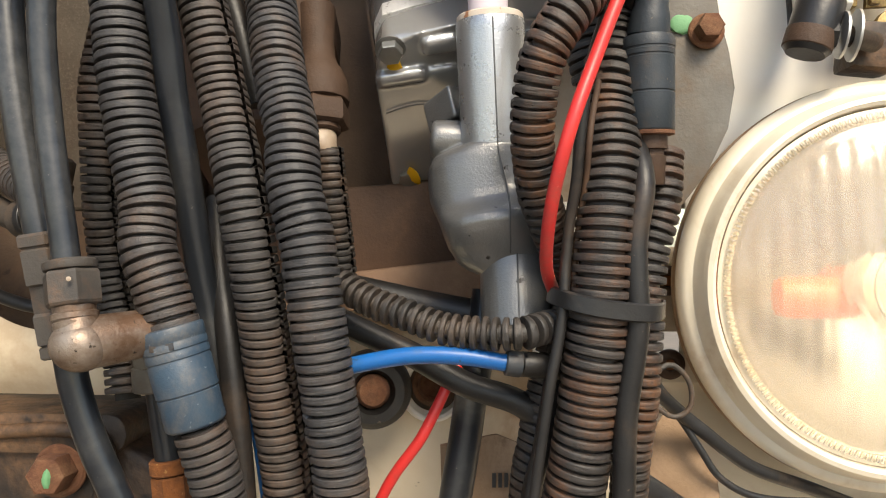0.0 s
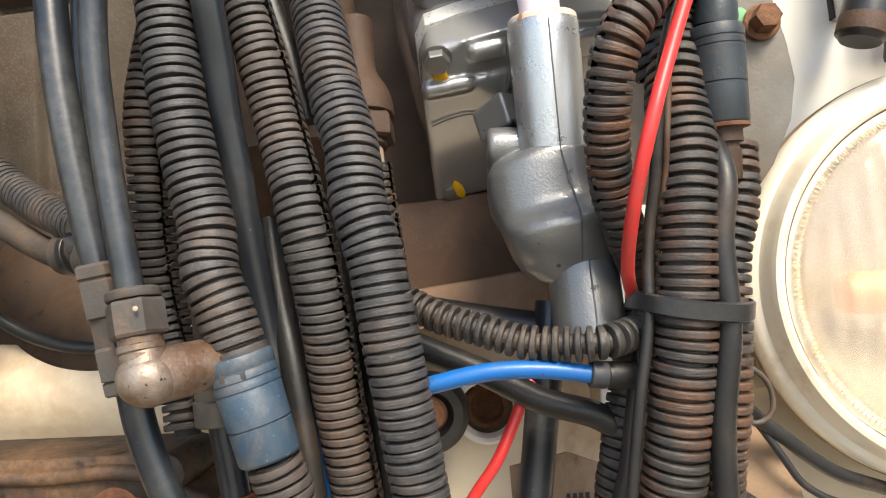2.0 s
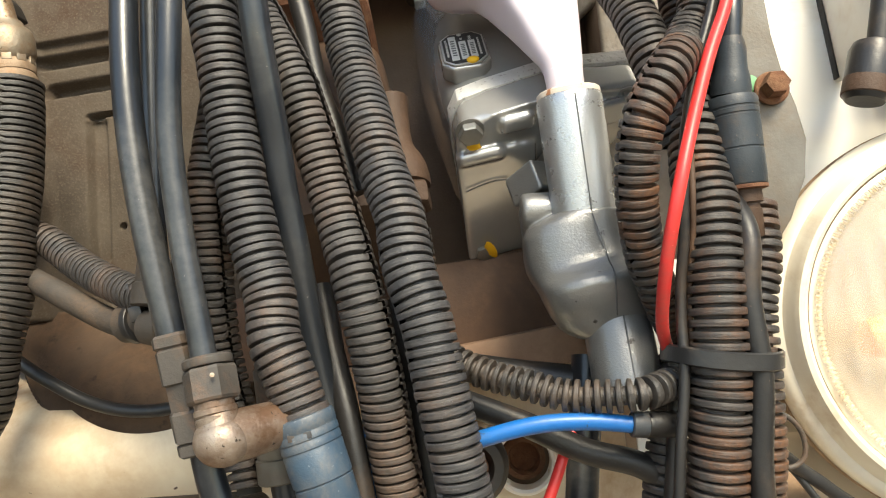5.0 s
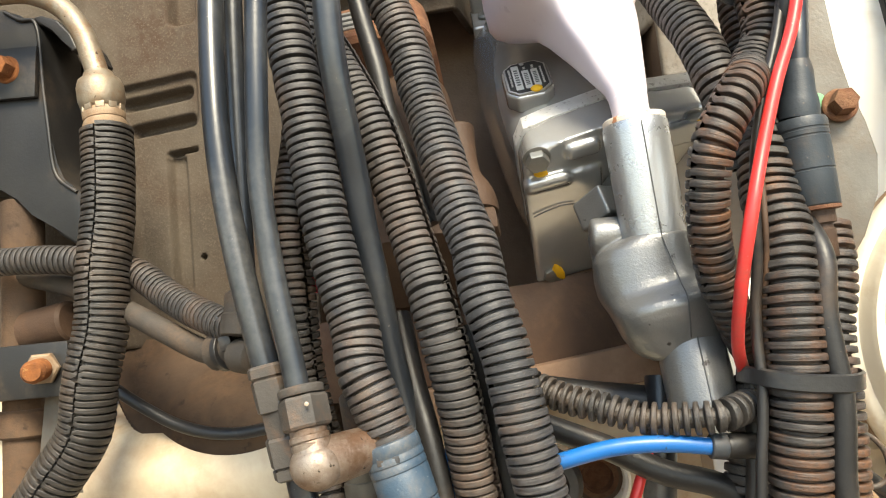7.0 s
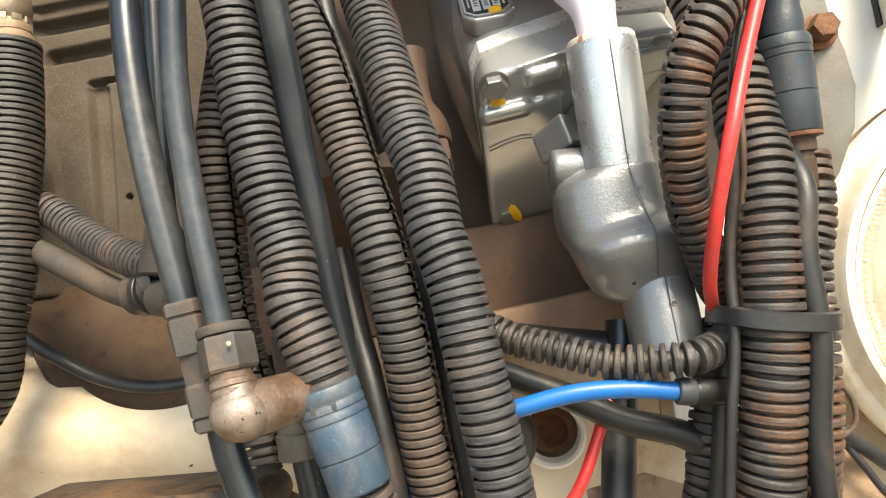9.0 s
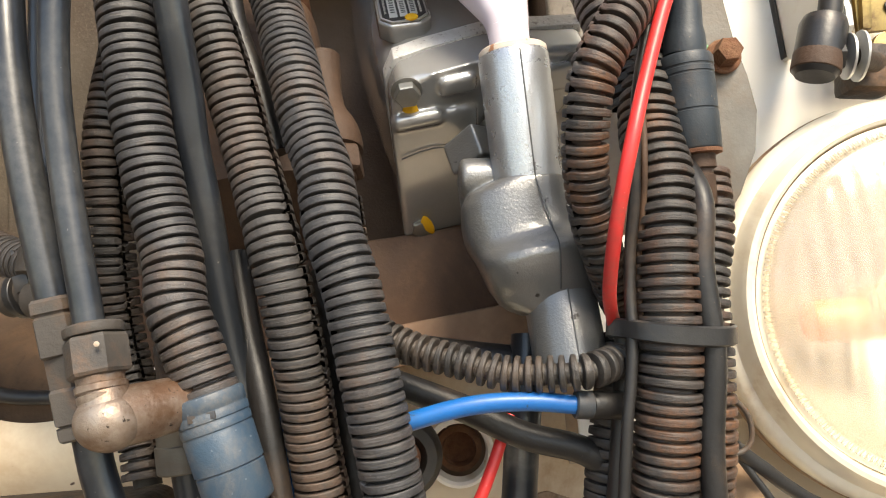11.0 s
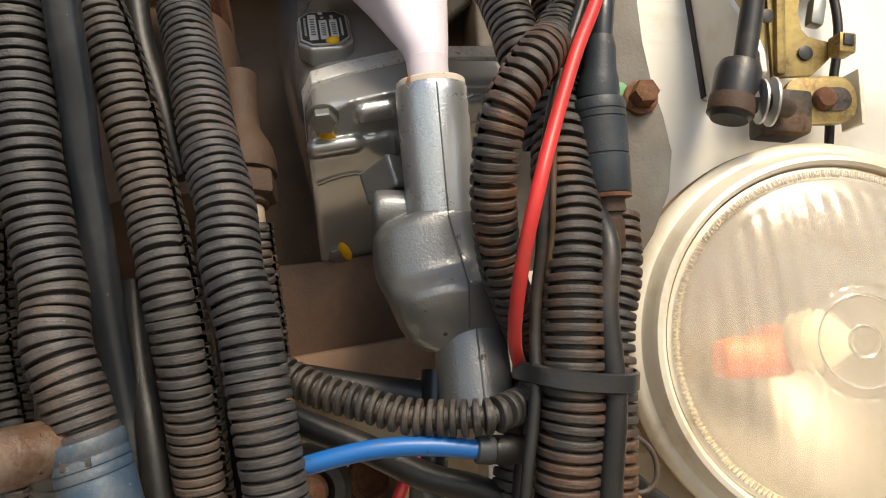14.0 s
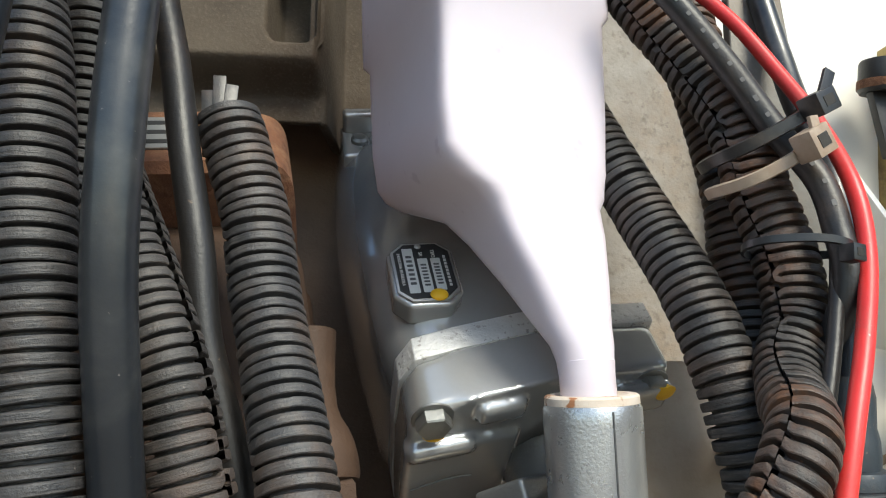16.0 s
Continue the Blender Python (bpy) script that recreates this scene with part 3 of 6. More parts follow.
# glass, fluted in upright bands, with a plain bull's eye
bm = bmesh.new()
gm = facing(LAMP, AX)
rings_n, spokes = 56, 168
grid = []
for i in range(rings_n + 1):
    r = 0.1127 * i / rings_n
    row = []
    for k in range(spokes if i else 1):
        a = 2 * math.pi * k / spokes
        x, y = r * math.cos(a), r * math.sin(a)
        h = 0.040 - 0.0215 * (r / 0.1127) ** 2.2
        if r > 0.104:
            h -= 0.006 * smooth(r, 0.104, 0.1127)
        if 0.034 < r < 0.098:
            fade = smooth(r, 0.034, 0.036) * smooth(r, 0.098, 0.096)
            h += fade * 0.0011 * abs(math.sin(x * math.pi / 0.0115 + 0.8))
        elif r <= 0.034:
            h += 0.0005 * math.sin(r * 2 * math.pi / 0.0045) + 0.0016 * smooth(r, 0.034, 0.031)
        row.append(bm.verts.new(gm @ Vector((x, y, h))))
    grid.append(row)
for k in range(spokes):
    bm.faces.new((grid[0][0], grid[1][k], grid[1][(k + 1) % spokes]))
for i in range(1, rings_n):
    for k in range(spokes):
        bm.faces.new((grid[i][k], grid[i + 1][k], grid[i + 1][(k + 1) % spokes], grid[i][(k + 1) % spokes]))
glass = part("glass", bm, M_GLASS, lamp, "hazy dusty fluted glass", sharp=50)
solid = glass.modifiers.new("thickness", "SOLIDIFY")
solid.thickness, solid.offset = 0.003, -1
glass.visible_shadow = False
# fine teeth round the glass
bm = bmesh.new()
for k in range(210):
    a = 2 * math.pi * k / 210
    q = gm @ Matrix.Rotation(a, 4, "Z") @ Matrix.Translation((0.1075, 0, 0.0205)) @ Matrix.Rotation(radians(12), 4, "Y")
    box((0.0045, 0.0013, 0.0016), q, 0.0, bm)
part("inner_rim", lathe([(0.1040, 0.0165), (0.1060, 0.0178), (0.1105, 0.0182), (0.1126, 0.0172)], LAMP, AX, 96, caps=False), M_CHROME, lamp)
part("toothed_edge", bm, M_GLASS, lamp)
part("reflector", lathe([(0.1120, 0.012), (0.108, 0.004), (0.098, -0.016), (0.082, -0.040), (0.060, -0.060), (0.036, -0.074), (0.018, -0.080), (0.004, -0.081)], LAMP, AX, 96, caps=False), M_REFLECT, lamp)
part("bulb_holder", lathe([(0.012, -0.080), (0.012, -0.062), (0.009, -0.058), (0.009, -0.030), (0.006, -0.022), (0.001, -0.020)], LAMP, AX, 32), M_AMBER, lamp, "amber bulb")
part("bulb_shield", lathe([(0.021, -0.020), (0.021, -0.008), (0.017, -0.002), (0.006, 0.001), (0.001, 0.0015)], LAMP, AX, 40), M_CHROME, lamp)
part("side_light", lathe([(0.006, 0), (0.0125, 0.003), (0.0145, 0.012), (0.0145, 0.050), (0.0110, 0.058), (0.004, 0.060)], LAMP + Vector((-0.062, 0.030, -0.010)), (1, 0, 0), 32), M_AMBER, lamp, "amber side bulb")
part("housing", lathe([(0.1300, -0.0155), (0.1260, -0.022), (0.104, -0.034), (0.090, -0.075), (0.050, -0.098), (0.010, -0.102)], LAMP, AX, 72, caps=False), M_BLACK_STEEL, lamp)
lamp.matrix_world = Matrix.Translation(LAMP) @ Matrix.Diagonal((0.958, 0.958, 0.958, 1)) @ Matrix.Translation(-LAMP)

# ---- grey steel plate and its bolt ----
plate = thing("mounting_plate", "dull grey steel mounting plate with a rounded edge", "bracket")
outline = [(0.112, 1.60), (0.131, 1.60), (0.140, 1.50), (0.146, 1.44), (0.150, 1.40), (0.152, 1.36), (0.1545, 1.335), (0.161, 1.315), (0.1645, 1.295), (0.161, 1.272), (0.150, 1.248), (0.136, 1.229), (0.120, 1.214), (0.112, 1.212), (0.107, 1.225), (0.106, 1.26)]
part("plate", prism([(x, -z) for x, z in outline], 0.006, Matrix.Translation((0, 0.424, 0)) @ Matrix.Rotation(radians(-90), 4, "X"), 0.0012), M_GREY_PLATE, plate)
part("stand_off", lathe([(0.012, 0), (0.012, 0.10)], (0.135, 0.430, 1.30), (0, 1, 0), 24), M_GREY_PLATE, plate)
hex_bolt("plate_bolt", (0.1475, 0.4205, 1.3265), (0, -1, 0.05), 0.0150, M_RUST, "rusty hexagon bolt with green paint on the grey plate", mark=(M_GREEN, -0.85, 0.30, -0.25, 0.46, 0.36))

# ---- white gusset, lever rod and its end, latch ----
gusset = thing("white_gusset", "cream-white triangular steel gusset", "bracket")
GUSSET = Matrix(((0, -0.075, 1, 0.339), (1, 0, 0, 0), (0, 1, 0, 0), (0, 0, 0, 1)))
part("web", prism([(0.5305, 1.466), (0.5305, 1.357), (0.458, 1.345), (0.450, 1.350), (0.449, 1.362), (0.452, 1.372), (0.503, 1.457), (0.512, 1.464)], 0.004, GUSSET, 0.0008), M_WHITE, gusset)
part("sealant", prism([(0.5300, 1.465), (0.5300, 1.358), (0.5235, 1.358), (0.5235, 1.465)], 0.0015, Matrix.Translation((-0.0015, 0, 0)) @ GUSSET, 0.0004), M_RUBBER, gusset, "dark line of sealant at the root")

rod = thing("gas_strut", "black strut rod with a dusty rubber socket end", "strut")
pipe("shaft", [(0.262, 0.447, 1.52), (0.244, 0.449, 1.430), (0.2255, 0.450, 1.350)], 0.0070, M_BLACK_STEEL, "black painted shaft", "", parent=rod)
part("socket", lathe([(0.0112, 0), (0.0135, 0.003), (0.0140, 0.010), (0.0140, 0.032), (0.0122, 0.037), (0.008, 0.0392)], (0.2135, 0.450, 1.3195), (0.30, 0, 1.0), 36), M_TIE, rod, "dusty black socket")
part("band", lathe([(0.0138, 0), (0.0142, 0.0005), (0.0142, 0.0105), (0.0140, 0.011)], (0.2142, 0.4498, 1.3225), (0.30, 0, 1.0), 36), M_OLD_VALVE, rod, "brown-stained worn band")
part("ball_washer", lathe([(0.0125, 0), (0.0138, 0.0004), (0.0138, 0.0018), (0.0125, 0.0022)], (0.2335, 0.449, 1.3305), (1, -0.15, -0.1), 36), M_PLATE, rod, "pale washer")
part("ball_nut", lathe([(0.009, 0), (0.0095, 0.0004), (0.0095, 0.007), (0.008, 0.0078)], (0.2225, 0.448, 1.3305), (1, -0.15, -0.1), 6), M_BLACK_STEEL, rod)
part("washer", lathe([(0.0140, 0), (0.0152, 0.0004), (0.0152, 0.0018), (0.0140, 0.0022)], (0.2400, 0.4485, 1.3300), (1, -0.15, -0.1), 36), M_PLATE, rod)
part("stud", lathe([(0.006, 0), (0.006, 0.026), (0.005, 0.028)], (0.236, 0.448, 1.330), (1, 0.55, -0.05), 20), M_GRIME, rod)

latch = thing("bonnet_latch", "yellow zinc-plated steel latch bracket", "latch")
face = [(0.274, -1.56), (0.330, -1.56), (0.330, -1.452), (0.3217, -1.4357), (0.3048, -1.4193), (0.2930, -1.4150), (0.2907, -1.4072), (0.2920, -1.3930), (0.2966, -1.3875), (0.3129, -1.3842), (0.3113, -1.3721), (0.2974, -1.3604), (0.2687, -1.3595)]
part("face_plate", prism(face, 0.004, Matrix.Translation((0, 0.490, 0)) @ Matrix.Rotation(radians(-90), 4, "X"), 0.0008), M_GOLD, latch)
part("side_fold", box((0.0045, 0.040, 0.19), pose(0.2690, 0.509, 1.455, 0, 5, 0), 0.001), M_GOLD, latch)
part("rib", box((0.007, 0.006, 0.19), pose(0.2810, 0.4880, 1.455, 0, 5, 0), 0.0025), M_GOLD, latch)
# dark discs on the plate stand in for the shade inside bolt holes
for hx, hz, r in ((0.2938, 1.4257, 0.0052), (0.2931, 1.3760, 0.0052), (0.264, 1.400, 0.005)):
    part("hole_disc", lathe([(r, 0), (r, 0.0012), (r * 0.8, 0.0016)], (hx, 0.4893 if hx > 0.27 else 0.4830, hz), (0, -1, 0), 24), M_BLACK_STEEL, latch, "dark disc for a shaded bolt hole")
part("foot", prism(rounded(0.050, 0.032, 0.0125, 6), 0.006, pose(0.2920, 0.481, 1.3385, 90, 0, 0), 0.0012), M_GOLD, latch, "dirty rounded foot")
part("foot_slot", prism(rounded(0.027, 0.016, 0.0078, 6), 0.0016, pose(0.2990, 0.4752, 1.3385, 90, 0, 0), 0.0004), M_GRIME, latch, "dark rusty slot")
part("foot_bolt", lathe([(0.0075, 0), (0.0075, 0.004), (0.006, 0.006), (0.003, 0.0065)], (0.2925, 0.4742, 1.3385), (0, -1, 0), 28), M_RUST, latch)
part("foot_edge", box((0.0028, 0.022, 0.038), pose(0.3195, 0.484, 1.3400, 0, 2, 0), 0.001), M_CHROME, latch, "bright cut edge")
part("fold_tab", box((0.0120, 0.014, 0.014), pose(0.3160, 0.4830, 1.3785, 0, 8, 0), 0.0016), M_GOLD, latch)
# dark block in place of the shade inside a square hole
part("tab_hole", box((0.0070, 0.0016, 0.0080), pose(0.3162, 0.4756, 1.3800, 0, 8, 0), 0.0006), M_BLACK_STEEL, latch, "dark block for a shaded square hole")
part("spring_clip", box((0.010, 0.010, 0.020), pose(0.3030, 0.488, 1.4040, 0, 14, 0), 0.003), M_BOLT, latch)
part("pivot_block", box((0.030, 0.030, 0.030), pose(0.266, 0.482, 1.330, 0, 6, 0), 0.005), M_GRIME, latch, "dark greasy pivot block")
pipe("latch_cable", [(0.325, 0.505, 1.46), (0.327, 0.50, 1.40), (0.318, 0.502, 1.35), (0.312, 0.505, 1.30)], 0.0032, M_RUBBER, "thin black cable behind the latch", "cable")

clip = thing("panel_plug", "dark plastic plug clip on the white panel", "clip")
part("cap", lathe([(0.0135, 0), (0.0145, 0.002), (0.0145, 0.018), (0.0135, 0.020)], (0.254, 0.500, 1.508), (0, -0.2, 1), 32), M_BLACK_STEEL, clip)
part("band", lathe([(0.0148, 0), (0.0149, 0.0004), (0.0149, 0.005), (0.0148, 0.0054)], (0.254, 0.500, 1.5105), (0, -0.2, 1), 32), M_RUST, clip, "rusty band")
part("stem", prism([(-0.010, 0), (0.010, 0), (0.004, -0.042), (-0.004, -0.042)], 0.006, pose(0.253, 0.502, 1.508, 90, 0, 0), 0.001), M_BLACK_STEEL, clip)

# ---- screws and holes low on the white panel ----
for x, z in ((0.1503, 1.1803), (0.1525, 1.1211)):
    screw = thing("panel_screw", "rusty round-headed socket screw in the white panel", "screw", "panel screws")
    part("head", lathe([(0.0104, 0), (0.0108, 0.0006), (0.0106, 0.0030), (0.0084, 0.0055), (0.0052, 0.0062), (0.0046, 0.0060), (0.0044, 0.0030)], (x, 0.5235, z), (0, -1, 0), 36), M_OLD_VALVE, screw)
    part("socket", lathe([(0.0040, 0), (0.0041, 0.0036), (0.0030, 0.0038)], (x, 0.5235, z), (0, -1, 0), 6), M_RUST_ORANGE, screw, "orange rust in the socket")

# ---- the new grey brake valve ----
A = Vector((0, 0.62, 0.785)).normalized()
NRM = Vector((0, -0.785, 0.62)).normalized()


TILT_IN = radians(6)
ACROSS = Vector((1, 0, 0)) * math.cos(TILT_IN) + A * math.sin(TILT_IN)
ALONG = A * math.cos(TILT_IN) - Vector((1, 0, 0)) * math.sin(TILT_IN)
PIVOT = Vector((-0.04, 0, 0)) + A * 1.30 + NRM * 0.45


def valve_at(x, s, w):
    """A point of the valve: across, along its axis, out of its upper side."""
    return PIVOT + ACROSS * (x + 0.04) + ALONG * (s - 1.30) + NRM * (w - 0.45)


VM = Matrix.Translation(valve_at(0, 0, 0)) @ Matrix((ACROSS.to_tuple(), NRM.to_tuple(), ALONG.to_tuple())).transposed().to_4x4()
# VM turns (across, out, along) into the world


def loft(sections, sides=48, power=3.0, bm=None):
    """Rounded boxes (along, x0, x1, w0, w1) stacked along the valve's axis."""
    bm = bm or bmesh.new()
    rings = []
    for s, x0, x1, w0, w1, *p in sections:
        e = 2 / (p[0] if p else power)
        ring = []
        for k in range(sides):
            a = 2 * math.pi * k / sides
            c, d = math.cos(a), math.sin(a)
            u = (x0 + x1) / 2 + (x1 - x0) / 2 * math.copysign(abs(c) ** e, c)
            v = (w0 + w1) / 2 + (w1 - w0) / 2 * math.copysign(abs(d) ** e, d)
            ring.append(bm.verts.new(VM @ Vector((u, v, s))))
        rings.append(ring)
    for a, b in zip(rings[:-1], rings[1:]):
        for k in range(sides):
            bm.faces.new((a[k], a[(k + 1) % sides], b[(k + 1) % sides], b[k]))
    bm.faces.new(list(reversed(rings[0])))
    bm.faces.new(rings[-1])
    return bm


valve = thing("brake_valve", "new grey-silver painted cast brake valve with yellow marked bolts", "brake valve")
part("main_body", loft([(1.330, -0.0430, 0.038, 0.378, 0.487, 4), (1.345, -0.0470, 0.041, 0.372, 0.4905, 4), (1.390, -0.0525, 0.046, 0.370, 0.4935, 3.6), (1.42, -0.0552, 0.055, 0.365, 0.4920, 3.2), (1.47, -0.0570, 0.066, 0.362, 0.4860, 3), (1.52, -0.0560, 0.072, 0.360, 0.4760, 3), (1.552, -0.0530, 0.072, 0.362, 0.468, 3), (1.562, -0.0500, 0.068, 0.366, 0.462, 3)], 72), M_VALVE, valve)
part("plate_pad", prism([(x * 1.14 - 0.0253, y * 1.09 + 1.3685) for x, y in ((-0.0145, -0.0125), (-0.0085, -0.0195), (0.0085, -0.0195), (0.0145, -0.0125), (0.0145, 0.0125), (0.0085, 0.0195), (-0.0085, 0.0195), (-0.0145, 0.0125))], 0.0125, VM @ Matrix(((1, 0, 0, 0), (0, 0, 1, 0.4868), (0, 1, 0, 0), (0, 0, 0, 1))), 0.0022, None, 3), M_VALVE, valve)
# joint flange and rounded cover, both set slightly askew to the axis
SKEW = Matrix(((1, 0, 0, 0), (0, 1, 0, 0), (0.11, 0, 1, 0.004), (0, 0, 0, 1)))
rim = [(-0.0365, 0.4925), (-0.018, 0.4955), (0.018, 0.4990), (0.045, 0.4970), (0.0795, 0.4925), (0.0795, 0.466), (0.058, 0.452), (0.046, 0.430), (0.044, 0.392), (0.030, 0.376), (-0.005, 0.372), (-0.018, 0.3765), (-0.030, 0.371), (-0.0385, 0.378), (-0.0405, 0.392), (-0.0420, 0.414), (-0.0435, 0.450), (-0.0430, 0.480)]
part("flange", prism(rim, 0.0125, VM @ SKEW @ Matrix.Translation((0, 0, 1.3222)), 0.0008), M_FLANGE, valve, "bare machined joint edge")
bm = prism([(x * 0.985 - 0.0002, 0.434 + (w - 0.434) * 0.985) for x, w in rim], 0.0275, VM @ SKEW @ Matrix.Translation((0, 0, 1.2955)), 0.0062, None, 5)
box((0.052, 0.096, 0.0100), VM @ SKEW @ Matrix.Translation((-0.0180, 0.4230, 1.2965)), 0.0035, bm, 3)
box((0.030, 0.0100, 0.0130), VM @ SKEW @ Matrix.Translation((-0.0275, 0.4680, 1.2955)), 0.0045, bm, 4)
box((0.022, 0.0120, 0.0140), VM @ SKEW @ Matrix.Translation((-0.0030, 0.4860, 1.2975)), 0.0045, bm, 4)
box((0.030, 0.0170, 0.0060), VM @ SKEW @ Matrix.Translation((0.0610, 0.4800, 1.2905)), 0.0025, bm, 3)
lathe([(0.0105, 0.0), (0.0105, 0.020), (0.0095, 0.0225), (0.007, 0.023)], valve_at(-0.0313, 1.3180, 0.3832), -ALONG, 32, bm=bm)
cover = part("cover", bm, M_VALVE, valve)
melt = cover.modifiers.new("melt", "REMESH")
melt.mode, melt.voxel_size, melt.use_smooth_shade = "VOXEL", 0.0011, True
soften = cover.modifiers.new("soften", "SMOOTH")
soften.factor, soften.iterations = 0.5, 7
bm = box((0.034, 0.034, 0.036), VM @ Matrix.Translation((-0.0335, 0.4490, 1.5350)), 0.003, None, 3)
box((0.030, 0.020, 0.010), VM @ Matrix.Translation((-0.0340, 0.4700, 1.5490)), 0.003, bm, 3)
part("ear", bm, M_VALVE, valve)
part("ear_rivet", lathe([(0.0050, 0), (0.0056, 0.0006), (0.0056, 0.003), (0.004, 0.0045)], valve_at(-0.0390, 1.5335, 0.4655), NRM, 24), M_BOLT, valve)
# upper port, body of the elbow, lower port
P_TOP, P_MID = Vector((0.0257, 0.3965, 1.3265)), Vector((0.0288, 0.4000, 1.2560))
UPPER = [(0.0184, 0.0), (0.0182, 0.006), (0.0184, 0.030), (0.0188, 0.0690), (0.0187, 0.0735), (0.0180, 0.0752), (0.0130, 0.0755)]
part("upper_port", lathe(UPPER, P_MID - (P_TOP - P_MID).normalized() * 0.005, P_TOP - P_MID, 64, caps=True), M_SILVER, valve)
PORT = [(0.0130, -0.0125), (0.0164, -0.0120), (0.0178, -0.0108), (0.0182, -0.008), (0.0183, 0.028), (0.0184, 0.036), (0.0170, 0.041), (0.0100, 0.043)]
PORT_AT, PORT_WAY = Vector((0.0395, 0.3850, 1.1680)), Vector((-0.03, 0.28, 1.0))
# the elbow is one casting: a swelling body, the neck behind it, the lug and the rib beside it
bm = bmesh.new()
rings = []
for z, left, right, front, deep_to in ((1.1895, 0.0190, 0.0570, 0.3815, 0.412), (1.1925, 0.0125, 0.0575, 0.3795, 0.415), (1.1960, 0.0080, 0.0580, 0.3775, 0.418), (1.2010, 0.0058, 0.0582, 0.3745, 0.422), (1.2080, 0.0036, 0.0580, 0.3700, 0.425), (1.2140, 0.0017, 0.0570, 0.3666, 0.428), (1.2185, 0.0000, 0.0562, 0.3652, 0.430), (1.2220, -0.0012, 0.0558, 0.3662, 0.430), (1.2250, -0.0025, 0.0552, 0.3695, 0.430),
                              (1.2280, -0.0040, 0.0545, 0.3738, 0.431), (1.2310, -0.0055, 0.0540, 0.3766, 0.431), (1.2350, -0.0072, 0.0532, 0.3780, 0.431), (1.2400, -0.0082, 0.0522, 0.3788, 0.430), (1.2470, -0.0080, 0.0508, 0.3796, 0.428), (1.2530, -0.0050, 0.0492, 0.3802, 0.425), (1.2570, 0.0030, 0.0480, 0.3810, 0.422), (1.2600, 0.0105, 0.0470, 0.3818, 0.419)):
    cx, cy, w, d = (left + right) / 2, (front + deep_to) / 2, right - left, deep_to - front
    rings.append([bm.verts.new((cx + w / 2 * math.copysign(abs(math.cos(a)) ** 0.80, math.cos(a)), cy + d / 2 * math.copysign(abs(math.sin(a)) ** 0.80, math.sin(a)), z + 0.22 * w / 2 * math.cos(a) * smooth(z, 1.197, 1.212) * smooth(z, 1.247, 1.232))) for a in (2 * math.pi * k / 64 for k in range(64))])
for a, b in zip(rings[:-1], rings[1:]):
    for k in range(64):
        bm.faces.new((a[k], a[(k + 1) % 64], b[(k + 1) % 64], b[k]))
bm.faces.new(rings[0][::-1])
bm.faces.new(rings[-1])
lathe([(0.0200, 0), (0.0225, 0.006), (0.0235, 0.030), (0.0250, 0.055), (0.0270, 0.066)], valve_at(0.0250, 1.232, 0.440), A, 48, bm=bm)
lathe([(0.0088, 0), (0.0108, 0.0016), (0.0112, 0.005), (0.0114, 0.030)], (-0.0070, 0.4080, 1.2645), (1, 0.06, -0.04), 40, bm=bm)
box((0.0180, 0.0300, 0.0260), pose(0.0020, 0.4220, 1.2540, -6, -4, -4), 0.0040, bm, 3)
box((0.0250, 0.0260, 0.0200), pose(0.0050, 0.4290, 1.2835, 0, -20, -45), 0.0016, bm, 2)
elbow = part("elbow_body", bm, M_CAST, valve)
melt = elbow.modifiers.new("melt", "REMESH")
melt.mode, melt.voxel_size, melt.use_smooth_shade = "VOXEL", 0.0010, True
soften = elbow.modifiers.new("soften", "SMOOTH")
soften.factor, soften.iterations = 0.5, 4
part("lower_port", lathe(PORT, PORT_AT, PORT_WAY, 64), M_CAST, valve)


def seam(at, way, profile, angle):
    """A raised casting line that follows a turned form."""
    way = way.normalized()
    out = Vector((math.sin(radians(angle)), -math.cos(radians(angle)), 0))
    out = (out - way * out.dot(way)).normalized()
    pipe("casting_seam", [tuple(at + way * h + out * (r + 0.0001)) for r, h in profile], 0.0004, M_SEAM, "dark casting seam", "", parent=valve, sides=8, spacing=0.002)


seam(P_MID, P_TOP - P_MID, [(r, h - 0.005) for r, h in UPPER[1:5]], 4)
seam(PORT_AT, PORT_WAY, PORT[2:6], 4)
pipe("casting_seam", [(0.0300, 0.3806, 1.2570), (0.0322, 0.3786, 1.2470), (0.0345, 0.3778, 1.2375), (0.0356, 0.3748, 1.2305), (0.0360, 0.3680, 1.2255), (0.0362, 0.3652, 1.2205), (0.0362, 0.3665, 1.2150), (0.0364, 0.3700, 1.2085), (0.0365, 0.3745, 1.2015)], 0.0004, M_SEAM, "dark casting seam", "", parent=valve, sides=8, spacing=0.002)
for place, turn, mk in (((-0.0327, 1.2965, 0.4860), 10, (M_YELLOW, 0.05, -0.82, 0.1, 0.30, 0.44)), ((-0.0313, 1.2945, 0.3832), 25, (M_YELLOW, 0.30, 0.12, 0.8, 0.24, 0.60)), ((0.0680, 1.3060, 0.4830), 5, (M_YELLOW, 0.25, 0.05, 0.9, 0.40, 0.34))):
    hex_bolt("cap_bolt", valve_at(*place), -ALONG, 0.0150, M_BOLT, "zinc bolt with a yellow paint mark", turn=turn, mark=mk, parent=valve, washer=1.2, height=0.0060)
pipe("casting_seam", [tuple(valve_at(x, 1.2905 + 0.11 * (x + 0.032), w)) for x, w in ((-0.0400, 0.4440), (-0.0300, 0.4465), (-0.0200, 0.4475), (-0.0120, 0.4460))], 0.0005, M_SEAM, "dark casting seam", "", parent=valve, sides=8, spacing=0.002)
